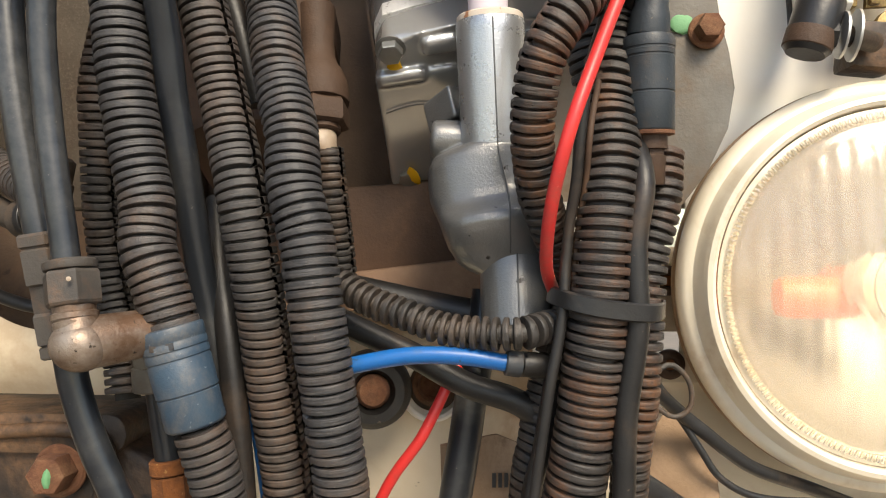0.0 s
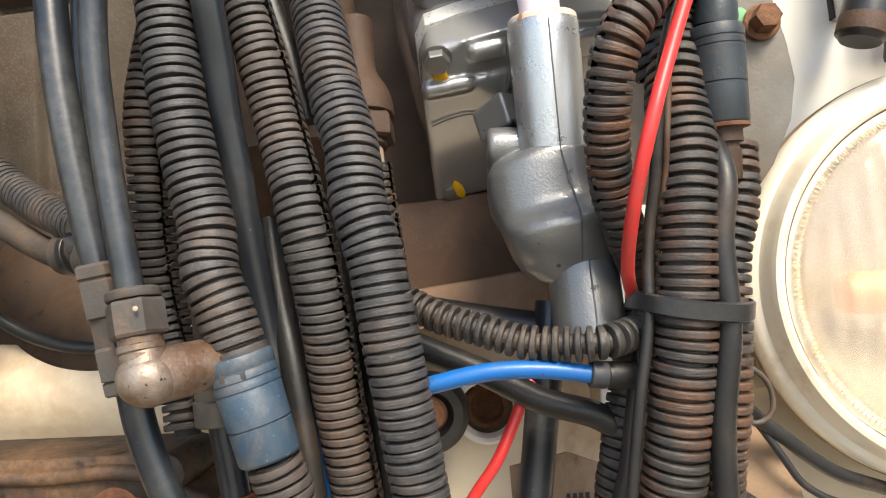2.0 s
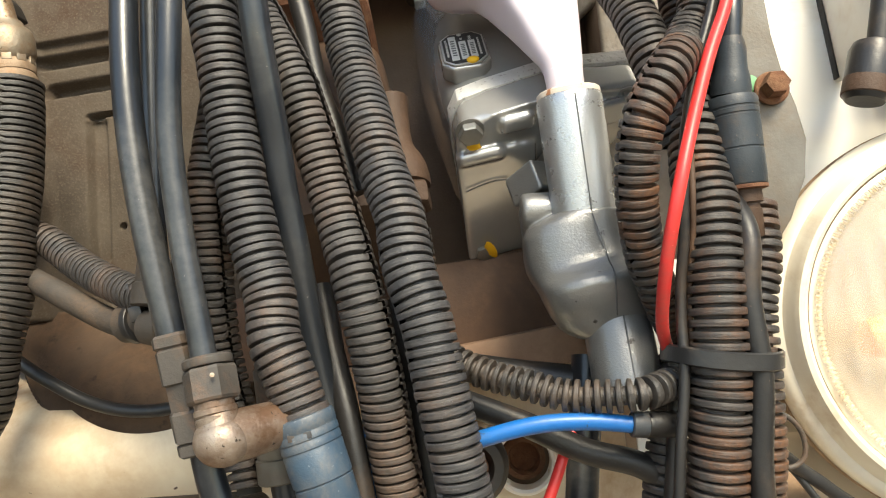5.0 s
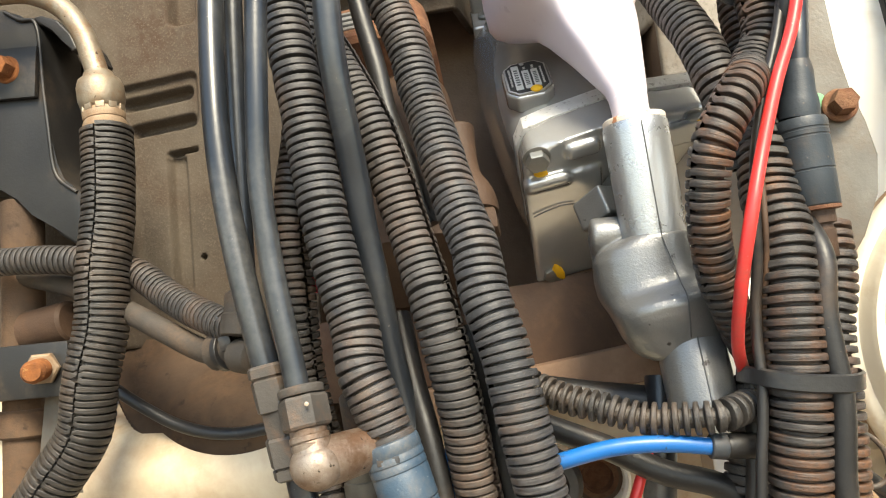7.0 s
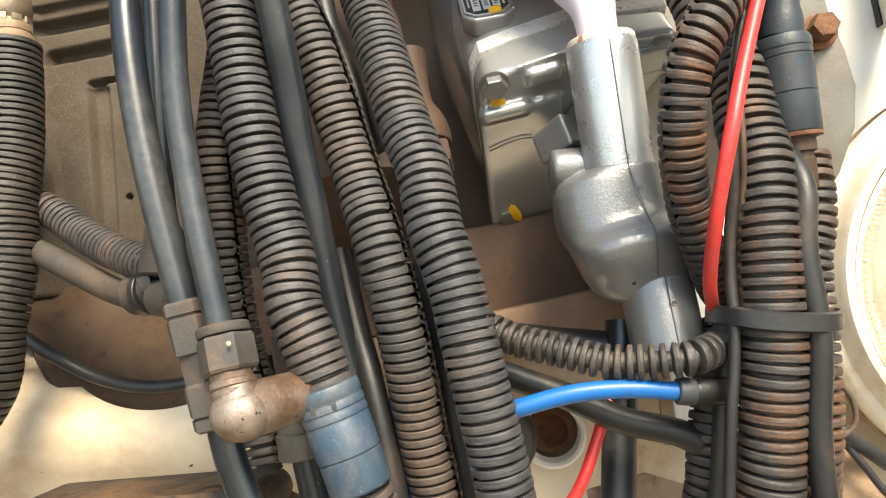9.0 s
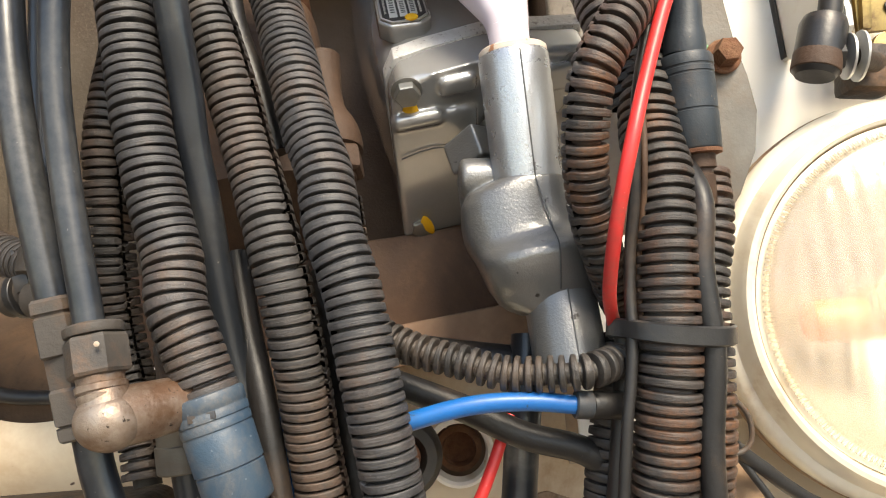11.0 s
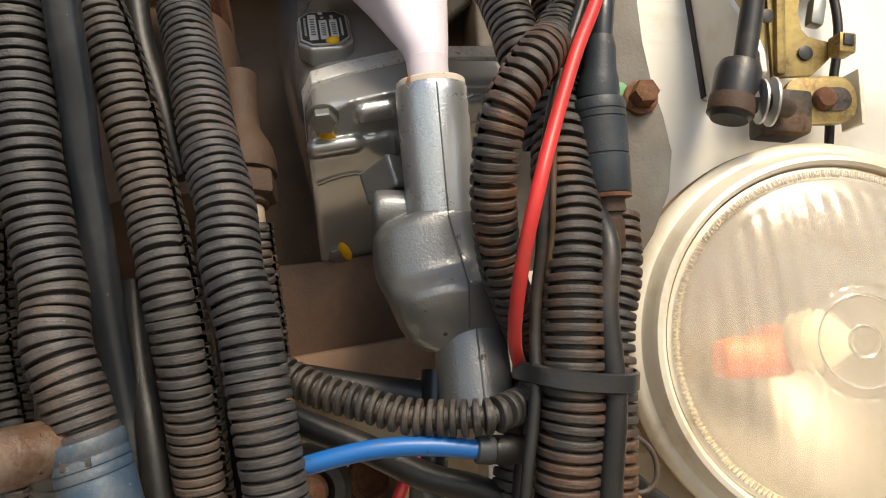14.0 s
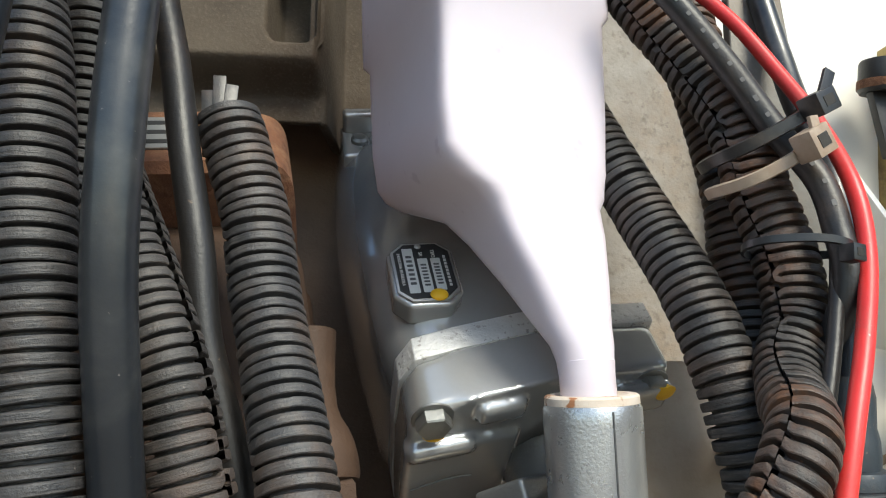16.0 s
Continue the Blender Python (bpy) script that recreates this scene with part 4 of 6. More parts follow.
part("gasket", lathe([(0.0120, -0.0022), (0.0174, -0.0022), (0.0178, -0.0018), (0.0178, -0.0012), (0.0172, -0.0006)], P_TOP, P_TOP - P_MID, 48), M_COLLAR, valve, "rust-stained gasket")
part("plug_collar", lathe([(0.0118, -0.001), (0.0176, -0.001), (0.0181, -0.0004), (0.0180, 0.0022), (0.0172, 0.0030), (0.0140, 0.0031), (0.0128, 0.0022), (0.0110, 0.0018)], P_TOP, P_TOP - P_MID, 48), M_COLLAR, valve, "white plastic collar with rusty rim")

shelf = thing("cream_bracket", "dusty cream steel bracket plate behind the valve ports", "bracket")
part("plate", box((0.084, 0.004, 0.250), Matrix.Translation((0.0930, 0.4870, 1.2200)), 0.001), M_CREAM_DULL, shelf)
# added whiter plate, set forward into the light to make a bright patch
part("lower_plate", box((0.070, 0.004, 0.120), Matrix.Translation((0.0870, 0.4500, 1.1720)), 0.001), M_WHITE, shelf, "added white plate for a bright patch")
part("fold", box((0.004, 0.040, 0.250), Matrix.Translation((0.1330, 0.5090, 1.2200)), 0.001), M_CREAM_DULL, shelf)

tag = thing("name_plate", "small black and silver rating plate on the valve", "plate")
TM = Matrix.Translation(valve_at(-0.0253, 1.3685, 0.4996)) @ Matrix((ACROSS.to_tuple(), ALONG.to_tuple(), NRM.to_tuple())).transposed().to_4x4()
octagon = [(-0.0145, -0.0135), (-0.0085, -0.0195), (0.0085, -0.0195), (0.0145, -0.0135), (0.0145, 0.0135), (0.0085, 0.0195), (-0.0085, 0.0195), (-0.0145, 0.0135)]
part("rim", prism(octagon, 0.0012, TM, 0.0003), M_PLATE, tag, "bare aluminium rim")
part("field", prism([(x * 0.92, y * 0.93) for x, y in octagon], 0.0006, TM @ Matrix.Translation((0, 0, 0.001)), 0), M_PLATE_BLACK, tag, "black printed field")
for cx, cy, w, h in ((-0.0066, 0.0, 0.0050, 0.0300), (-0.0002, -0.0035, 0.0048, 0.0225), (0.0060, -0.0030, 0.0046, 0.0215)):
    part("stamped_field", prism(rounded(w, h, 0.0004, 2, cx, cy), 0.0004, TM @ Matrix.Translation((0, 0, 0.0015)), 0), M_PLATE_FIELD, tag)
    for q in range(7):
        part("print_bar", prism(rounded(w * 0.55, h * 0.052, 0.0001, 1, cx, cy - h * 0.30 + q * h * 0.10), 0.0002, TM @ Matrix.Translation((0, 0, 0.0018)), 0), M_SEAM, tag)
for q in range(9):
    part("print_bar", prism(rounded(0.0013, 0.0017, 0.0001, 1, 0.0106, -0.0105 + q * 0.0024), 0.0002, TM @ Matrix.Translation((0, 0, 0.0016)), 0), M_PLATE_FIELD, tag)
for words, cx, cy, size in (("INDUSTRIA BRASILEIRA", -0.0118, 0.0120, 0.0021), ("SA", -0.0012, 0.0125, 0.0026), ("TIPO", 0.0046, 0.0140, 0.0026)):
    letters = bpy.data.curves.new("lettering", "FONT")
    letters.body, letters.size, letters.extrude = words, size, 0.00012
    letters.materials.append(M_PLATE_FIELD)
    line = new("lettering", letters)
    line.matrix_world = TM @ Matrix.Translation((cx, cy, 0.00172)) @ Matrix.Rotation(radians(-90), 4, "Z")
    line.parent = tag
part("rivet", lathe([(0.0016, 0), (0.0016, 0.0006), (0.0010, 0.0011)], TM @ Vector((-0.001, 0.0165, 0.0014)), NRM, 16), M_PLATE, tag)
bm = bmesh.new()
bmesh.ops.create_icosphere(bm, subdivisions=3, radius=1)
bm.transform(TM @ Matrix.Translation((0.004, -0.0165, 0.0015)) @ Matrix.Diagonal((0.0042, 0.0036, 0.0018, 1)))
part("paint_mark", bm, M_YELLOW, tag, "dab of yellow paint")

# ---- the upturned bottle in the upper port ----
bottle = thing("bottle", "upturned milky white plastic bottle with its spout in the valve port", "bottle")
U, V = Vector((0.960, 0.280, 0)).normalized(), Vector((-0.280, 0.960, 0)).normalized()
bm = bmesh.new()
rings = []
# height, corner at the front, width, depth, squareness
for z, cx, cy, w, d, p in ((1.3230, 0.0250, 0.3970, 0.0208, 0.0208, 2), (1.3340, 0.0247, 0.3975, 0.0212, 0.0212, 2), (1.3420, 0.0243, 0.3985, 0.0224, 0.0222, 2), (1.3480, 0.0237, 0.4000, 0.0247, 0.0235, 2.2), (1.3560, 0.0216, 0.4040, 0.0300, 0.0270, 2.4),
                           (1.3750, 0.0165, 0.4115, 0.0390, 0.0360, 4), (1.3930, 0.0110, 0.4195, 0.0490, 0.0470, 5), (1.4060, 0.0065, 0.4285, 0.0560, 0.0580, 5.5), (1.4105, 0.0030, 0.4330, 0.0640, 0.0690, 7),
                           (1.4150, -0.0020, 0.4375, 0.0720, 0.0800, 8), (1.4200, -0.0050, 0.4395, 0.0765, 0.0870, 10), (1.4260, -0.0070, 0.4400, 0.0785, 0.0890, 12), (1.4450, -0.0080, 0.4420, 0.0800, 0.0930, 15), (1.4900, -0.0090, 0.4430, 0.0820, 0.0950, 16), (1.4935, -0.0095, 0.4430, 0.0870, 0.1000, 16),
                           (1.5500, -0.0105, 0.4440, 0.0890, 0.1020, 16), (1.6400, -0.0110, 0.4440, 0.0840, 0.1010, 7), (1.6460, -0.0110, 0.4440, 0.0780, 0.0950, 6)):
    ring = []
    for k in range(96):
        a = 2 * math.pi * k / 96
        c, s = math.cos(a), math.sin(a)
        q = Vector((cx, cy, z)) + U * (w / 2 * math.copysign(abs(c) ** (2 / p), c)) + V * (d / 2 * math.copysign(abs(s) ** (2 / p), s))
        ring.append(bm.verts.new(q))
    rings.append(ring)
for a, b in zip(rings[:-1], rings[1:]):
    for k in range(96):
        bm.faces.new((a[k], a[(k + 1) % 96], b[(k + 1) % 96], b[k]))
bm.faces.new(rings[0][::-1])
bm.faces.new(rings[-1])
part("shell", bm, M_BOTTLE, bottle, sharp=60)
part("spout", lathe([(0.0100, -0.006), (0.0107, -0.005), (0.0108, 0.006), (0.0111, 0.0105), (0.0105, 0.0112)], (0.0248, 0.3974, 1.3312), (-0.03, 0.06, 1), 40), M_BOTTLE, bottle)

# ---- ribbed conduits ----
RUN = "upright ribbed conduits"
corrugated("ribbed_conduit", [(-0.1902, 0.3546, 1.5821), (-0.1779, 0.3479, 1.4871), (-0.1651, 0.3428, 1.4299), (-0.1564, 0.3376, 1.3712), (-0.1504, 0.3364, 1.3239), (-0.1455, 0.3339, 1.2856), (-0.1393, 0.3328, 1.2509), (-0.1324, 0.3296, 1.2233), (-0.1302, 0.3255, 1.2040), (-0.1242, 0.3243, 1.1873), (-0.1186, 0.3243, 1.1689), (-0.1152, 0.3246, 1.1580)],
           0.0126, 0.0047, M_HOSE, "grey-black ribbed conduit that ends in a blue sleeve", group=RUN, seed=1)
corrugated("ribbed_conduit", [(-0.1060, 0.3255, 1.122), (-0.1010, 0.327, 1.105), (-0.096, 0.329, 1.080), (-0.089, 0.333, 1.04), (-0.086, 0.336, 0.98)],
           0.0119, 0.0047, M_HOSE_BROWN, "grey-brown ribbed conduit below a blue sleeve", group=RUN, seed=2)
corrugated("ribbed_conduit", [(-0.1900, 0.4200, 1.5829), (-0.1800, 0.4110, 1.5000), (-0.1625, 0.3980, 1.4270), (-0.1400, 0.3735, 1.3790), (-0.1225, 0.3605, 1.3401), (-0.1133, 0.3565, 1.3091), (-0.1064, 0.3549, 1.2808), (-0.0994, 0.3507, 1.2532), (-0.0930, 0.3456, 1.2267), (-0.0885, 0.3461, 1.2004), (-0.0854, 0.3505, 1.1729), (-0.0835, 0.3566, 1.1435), (-0.0803, 0.3619, 1.1122), (-0.0771, 0.3662, 1.0796), (-0.0745, 0.3697, 1.0129)],
           0.0122, 0.0046, M_HOSE_BROWN, "brown dusty split ribbed conduit", slit=66, group=RUN, seed=3)
corrugated("ribbed_conduit", [(-0.1178, 0.4098, 1.4395), (-0.1121, 0.4069, 1.4227), (-0.1033, 0.4017, 1.3946), (-0.0979, 0.3944, 1.3666), (-0.0910, 0.3826, 1.3394), (-0.0840, 0.3695, 1.3111), (-0.0774, 0.3588, 1.2838), (-0.0700, 0.3496, 1.2595), (-0.0667, 0.3428, 1.2333), (-0.0598, 0.3401, 1.2071), (-0.0556, 0.3386, 1.1785), (-0.0513, 0.3387, 1.1491), (-0.0471, 0.3404, 1.1176), (-0.0433, 0.3423, 1.0834), (-0.0399, 0.3448, 1.0131)],
           0.0130, 0.0048, M_HOSE, "grey-black ribbed conduit with an open cut top", slit=-72, group=RUN, seed=4)
corrugated("ribbed_conduit", [(-0.1639, 0.3939, 1.5782), (-0.1637, 0.3876, 1.4638), (-0.1624, 0.3823, 1.4028), (-0.1701, 0.3748, 1.3365), (-0.1764, 0.3683, 1.2907), (-0.1767, 0.3699, 1.2528), (-0.1775, 0.3738, 1.2215), (-0.1762, 0.3777, 1.1931), (-0.1704, 0.3769, 1.1660), (-0.1648, 0.3708, 1.1408), (-0.1620, 0.3679, 1.1247)],
           0.0108, 0.0045, M_HOSE_DARK, "dark split ribbed conduit behind its neighbours", slit=52, group=RUN, seed=5)
corrugated("ribbed_conduit", [(-0.0720, 0.4345, 1.2640), (-0.0705, 0.436, 1.245), (-0.0690, 0.440, 1.225), (-0.0670, 0.446, 1.200), (-0.066, 0.450, 1.175)],
           0.0095, 0.0046, M_HOSE_DARK, "thin brown-black split ribbed conduit under the old valve", slit=62, depth=0.0022, seed=6)
corrugated("ribbed_conduit", [(-0.0694, 0.3748, 1.1951), (-0.0489, 0.3670, 1.1850), (-0.0328, 0.3611, 1.1771), (-0.0141, 0.3552, 1.1712), (0.0040, 0.3505, 1.1654), (0.0236, 0.3469, 1.1637), (0.0396, 0.3448, 1.1640), (0.0495, 0.3510, 1.1655), (0.0585, 0.3620, 1.1665), (0.0680, 0.3740, 1.1680)],
           0.0080, 0.0050, M_HOSE_BLACK, "black rust-dusted ribbed conduit looping across under the valve", land=0.52, depth=0.0034, seed=7)
corrugated("ribbed_conduit", [(0.0470, 0.4144, 1.5248), (0.0623, 0.4048, 1.4936), (0.0761, 0.3959, 1.4665), (0.0877, 0.3870, 1.4389), (0.0919, 0.3815, 1.4078), (0.0965, 0.3756, 1.3818), (0.0950, 0.3690, 1.3573), (0.0853, 0.3614, 1.3404), (0.0779, 0.3497, 1.3294), (0.0697, 0.3330, 1.3200), (0.0594, 0.3251, 1.3063), (0.0491, 0.3252, 1.2879), (0.0452, 0.3332, 1.2615), (0.0478, 0.3467, 1.2355), (0.0552, 0.3610, 1.2147), (0.0655, 0.3830, 1.1960), (0.0760, 0.4000, 1.1830)],
           [0.0128, 0.0128, 0.0124, 0.0117, 0.0110, 0.0103, 0.0100, 0.0100], 0.0050, M_HOSE_RUST, "rust-dusted ribbed conduit bending over the bundle", land=0.66, slit=-64, depth=0.0033, seed=8)
corrugated("ribbed_conduit", [(0.0142, 0.4715, 1.5518), (0.0292, 0.4499, 1.4925), (0.0421, 0.4297, 1.4471), (0.0552, 0.4084, 1.4038), (0.0647, 0.3887, 1.3684), (0.0701, 0.3763, 1.3365), (0.0756, 0.3724, 1.3072), (0.0800, 0.3720, 1.2850)],
           0.0122, 0.0047, M_HOSE_DARK, "black ribbed conduit passing behind the white bottle", seed=9)
corrugated("ribbed_conduit", [(0.0840, 0.4330, 1.5300), (0.0890, 0.4267, 1.4982), (0.0940, 0.4211, 1.4695), (0.0983, 0.4161, 1.4399), (0.1000, 0.4110, 1.4112), (0.0994, 0.4081, 1.3878), (0.0980, 0.4036, 1.3649), (0.0937, 0.3957, 1.3431), (0.0896, 0.3831, 1.3197), (0.0857, 0.3674, 1.2954), (0.0826, 0.3602, 1.2707), (0.0825, 0.3524, 1.2464), (0.0808, 0.3477, 1.2215), (0.0788, 0.3463, 1.1931), (0.0763, 0.3475, 1.1608), (0.0711, 0.3501, 1.1178), (0.0648, 0.3544, 1.0721), (0.0597, 0.3593, 1.0039)],
           0.0148, 0.0053, M_HOSE_RUST, "dusty ribbed main conduit of the tied bundle", land=0.64, depth=0.0033, seed=10, bulge=0.01)
corrugated("ribbed_conduit", [(0.1136, 0.3739, 1.2536), (0.1105, 0.3677, 1.2264), (0.1032, 0.3637, 1.1974), (0.1007, 0.3607, 1.1634), (0.0986, 0.3617, 1.1305), (0.0958, 0.3685, 1.0934), (0.0957, 0.3768, 1.0499), (0.0961, 0.3857, 0.9925)],
           0.0096, 0.0053, M_HOSE_RUST, "narrow ribbed conduit at the edge of the tied bundle", land=0.64, depth=0.0033, seed=11)
corrugated("ribbed_conduit", [(0.0674, 0.3922, 1.1763), (0.0622, 0.3865, 1.1532), (0.0565, 0.3842, 1.1302), (0.0513, 0.3842, 1.1015), (0.0473, 0.3865, 1.0728), (0.0410, 0.3922, 0.9692)],
           0.0112, 0.0050, M_HOSE_DARK, "dark ribbed conduit inside the tied bundle", depth=0.0022, seed=12)
# left hose with its pressed ferrule
corrugated("ribbed_conduit", [(-0.3399, 0.4448, 1.3911), (-0.3389, 0.4427, 1.3567), (-0.3391, 0.4400, 1.3225), (-0.3421, 0.4357, 1.2836), (-0.3433, 0.4341, 1.2477), (-0.3510, 0.4306, 1.2106), (-0.3601, 0.4334, 1.1745), (-0.3839, 0.4329, 1.1438), (-0.4106, 0.4356, 1.1120), (-0.4447, 0.4392, 1.0712)],
           0.0182, 0.0045, M_HOSE_BLACK, "thick black split ribbed hose sleeve below a zinc ferrule", slit=6, depth=0.0030, gap=0.0010, shear=0.5, sides=40, seed=13, worn=0.35)
corrugated("ribbed_conduit", [(-0.4930, 0.4649, 1.3112), (-0.4470, 0.4623, 1.3060), (-0.4155, 0.4602, 1.3038), (-0.3835, 0.4583, 1.2999), (-0.3530, 0.4562, 1.2929), (-0.3253, 0.4524, 1.2822), (-0.3009, 0.4440, 1.2655), (-0.2740, 0.4280, 1.2510), (-0.2430, 0.4100, 1.2380), (-0.2290, 0.4020, 1.2330)],
           0.0108, 0.0047, M_HOSE_BROWN, "dusty grey ribbed hose crossing to a small clamp", depth=0.0022, seed=14)

# cut wires in the open top of one conduit
ends = thing("cut_wire_ends", "dusty flat plastic wire ends standing out of a cut conduit", "wire")
for k, (dx, dz, lean) in enumerate(((-0.0045, 0.003, -6), (-0.0005, 0.009, -3), (0.0035, 0.005, 3))):
    part("strip", box((0.0052, 0.0018, 0.030), pose(-0.1205 + dx, 0.4095 - 0.001 * k, 1.4330 + dz, -10, lean, 6 * k), 0.0004), M_TIE, ends)

# ---- smooth pipes ----
AIR = "black air pipes"
pipe("air_pipe", [(-0.1560, 0.3200, 1.5770), (-0.1600, 0.3130, 1.4700), (-0.1632, 0.3080, 1.4000), (-0.1653, 0.3045, 1.3450), (-0.1672, 0.3050, 1.3000), (-0.1645, 0.3055, 1.2600), (-0.1603, 0.3045, 1.2300), (-0.1568, 0.3040, 1.2080), (-0.1540, 0.3030, 1.1900)], 0.0058, M_PIPE, "glossy black nylon air pipe entering a brass elbow", "pipe", AIR)
pipe("air_pipe", [(-0.1990, 0.3560, 1.5700), (-0.2010, 0.3440, 1.4650), (-0.2006, 0.3340, 1.4050), (-0.1975, 0.3250, 1.3450), (-0.1930, 0.3210, 1.3000), (-0.1868, 0.3195, 1.2600), (-0.1800, 0.3190, 1.2250), (-0.1745, 0.3185, 1.2000)], 0.0070, M_PIPE, "black nylon air pipe with scuffed bend", "pipe", AIR)
pipe("air_pipe", [(-0.1920, 0.3600, 1.5700), (-0.1940, 0.3555, 1.4700), (-0.1954, 0.3520, 1.4150), (-0.1965, 0.3500, 1.3476), (-0.1968, 0.3480, 1.2832), (-0.1955, 0.3460, 1.2519), (-0.1900, 0.3460, 1.2000)], 0.0055, M_PIPE, "black nylon air pipe behind the others", "pipe", AIR)
pipe("air_pipe", [(-0.1274, 0.3287, 1.5772), (-0.1281, 0.3213, 1.4721), (-0.1301, 0.3202, 1.4106), (-0.1305, 0.3239, 1.3653), (-0.1291, 0.3316, 1.3294), (-0.1278, 0.3394, 1.3007), (-0.1272, 0.3449, 1.2761), (-0.1248, 0.3506, 1.2496), (-0.1229, 0.3568, 1.2202), (-0.1191, 0.3619, 1.1847), (-0.1130, 0.3651, 1.1431), (-0.1070, 0.3698, 1.0928), (-0.1000, 0.3751, 1.0151)], 0.0073, M_PIPE, "thick black pipe between two ribbed conduits", "pipe", AIR)
pipe("air_pipe", [(-0.1580, 0.4251, 1.5545), (-0.1485, 0.4136, 1.4994), (-0.1385, 0.4052, 1.4591), (-0.1307, 0.3984, 1.4198), (-0.1227, 0.3929, 1.3833), (-0.1171, 0.3894, 1.3487), (-0.1074, 0.3878, 1.3160), (-0.0982, 0.3855, 1.2804)], 0.0060, M_RUBBER, "slim dusty grey-black pipe running behind two ribbed conduits", "pipe", AIR)
pipe("air_pipe", [(-0.121, 0.385, 1.23), (-0.114, 0.372, 1.195), (-0.1060, 0.360, 1.165), (-0.1010, 0.356, 1.130), (-0.0975, 0.356, 1.095), (-0.092, 0.36, 1.0)], 0.0062, M_RUBBER, "dusty black rubber pipe beside the ribbed conduits", "pipe", AIR)
pipe("air_pipe", [(-0.1640, 0.318, 1.160), (-0.1600, 0.318, 1.139), (-0.1525, 0.319, 1.115), (-0.1425, 0.321, 1.090), (-0.129, 0.325, 1.05), (-0.118, 0.332, 0.98)], 0.0068, M_PIPE, "black air pipe running down from a pipe fitting", "pipe", AIR)
pipe("bundle_pipe", [(0.0860, 0.3860, 1.3000), (0.0905, 0.3760, 1.2780), (0.0950, 0.3590, 1.2560), (0.0966, 0.3435, 1.2342), (0.0928, 0.3409, 1.2060), (0.0934, 0.3399, 1.1675), (0.0886, 0.3412, 1.1255), (0.0879, 0.3416, 1.0786), (0.0871, 0.3440, 1.0063)], 0.0054, M_RUBBER, "smooth black pipe tied to the ribbed bundle", "pipe")
pipe("bundle_pipe", [(0.0628, 0.3658, 1.1785), (0.0605, 0.3647, 1.1601), (0.0565, 0.3658, 1.1302), (0.0519, 0.3669, 1.1015), (0.0461, 0.3692, 1.0728), (0.0375, 0.3750, 0.9692)], 0.0050, M_RUBBER, "thin dusty black pipe tied to the ribbed bundle", "pipe")
pipe("bundle_wire", [(0.1080, 0.3620, 1.4040), (0.1030, 0.3550, 1.3780), (0.0940, 0.3480, 1.3490), (0.0815, 0.3400, 1.3190), (0.0715, 0.3350, 1.2880), (0.0672, 0.3350, 1.2600), (0.0655, 0.3390, 1.2350), (0.0629, 0.3430, 1.2158), (0.0612, 0.3442, 1.1967), (0.0602, 0.3429, 1.1775), (0.0572, 0.3421, 1.1571), (0.0535, 0.3418, 1.1369), (0.0460, 0.3430, 1.0800), (0.0380, 0.3450, 1.0000)], 0.0026, M_RUBBER, "thin grey-black wire beside the red cable", "cable")
pipe("bundle_wire", [(0.0790, 0.3560, 1.2900), (0.0718, 0.3370, 1.2600), (0.0701, 0.3410, 1.2350), (0.0675, 0.3450, 1.2158), (0.0658, 0.3462, 1.1967), (0.0648, 0.3449, 1.1775)], 0.0015, M_OLD_VALVE, "thin brown wire beside the red cable", "cable")
pipe("red_cable", [(0.0845, 0.4100, 1.5126), (0.0974, 0.3980, 1.4890), (0.1070, 0.3865, 1.4627), (0.1125, 0.3715, 1.4345), (0.1116, 0.3544, 1.4039), (0.1084, 0.3469, 1.3777), (0.0991, 0.3402, 1.3488), (0.0846, 0.3308, 1.3192), (0.0722, 0.3246, 1.2881), (0.0606, 0.3176, 1.2562), (0.0533, 0.3254, 1.2242), (0.0523, 0.3442, 1.1970), (0.0580, 0.3642, 1.1810)], 0.0031, M_RED, "glossy red insulated cable tied along the bundle", "cable")
pipe("black_cable", [(0.0429, 0.3828, 1.5078), (0.0610, 0.3765, 1.4818), (0.0784, 0.3721, 1.4542), (0.0920, 0.3676, 1.4286), (0.1018, 0.3592, 1.4072), (0.1035, 0.3541, 1.3873), (0.1024, 0.3501, 1.3669), (0.0990, 0.3600, 1.3441), (0.0960, 0.3770, 1.3196), (0.0925, 0.3960, 1.2923)], 0.0050, M_RUBBER, "black printed cable beside a split conduit", "cable")
pipe("black_cable", [(0.122, 0.424, 1.540), (0.1249, 0.420, 1.515), (0.1258, 0.410, 1.479), (0.1235, 0.398, 1.452), (0.1215, 0.380, 1.42), (0.1145, 0.366, 1.385), (0.1075, 0.357, 1.355), (0.1042, 0.3555, 1.335), (0.1022, 0.357, 1.312)], 0.0055, M_PIPE, "black pipe running into a slate-blue sleeve", "pipe")
pipe("blue_air_line", [(-0.0595, 0.3489, 1.1422), (-0.0353, 0.3467, 1.1487), (-0.0113, 0.3460, 1.1529), (0.0128, 0.3468, 1.1527), (0.0378, 0.3497, 1.1489)], 0.0042, M_BLUE, "bright blue plastic air line", "pipe")
cuff = thing("blue_line_cuff", "dark blue push-in cuff on the blue air line", "fitting")
part("cuff", lathe([(0.0056, 0), (0.0062, 0.0006), (0.0062, 0.007), (0.0056, 0.008)], (0.0335, 0.3491, 1.1497), (1, 0.12, -0.15), 24), M_BLUE_DARK, cuff)
part("body", lathe([(0.0056, 0.0078), (0.0062, 0.009), (0.0062, 0.030), (0.0052, 0.032)], (0.0335, 0.3491, 1.1497), (1, 0.45, -0.15), 24), M_RUBBER, cuff)
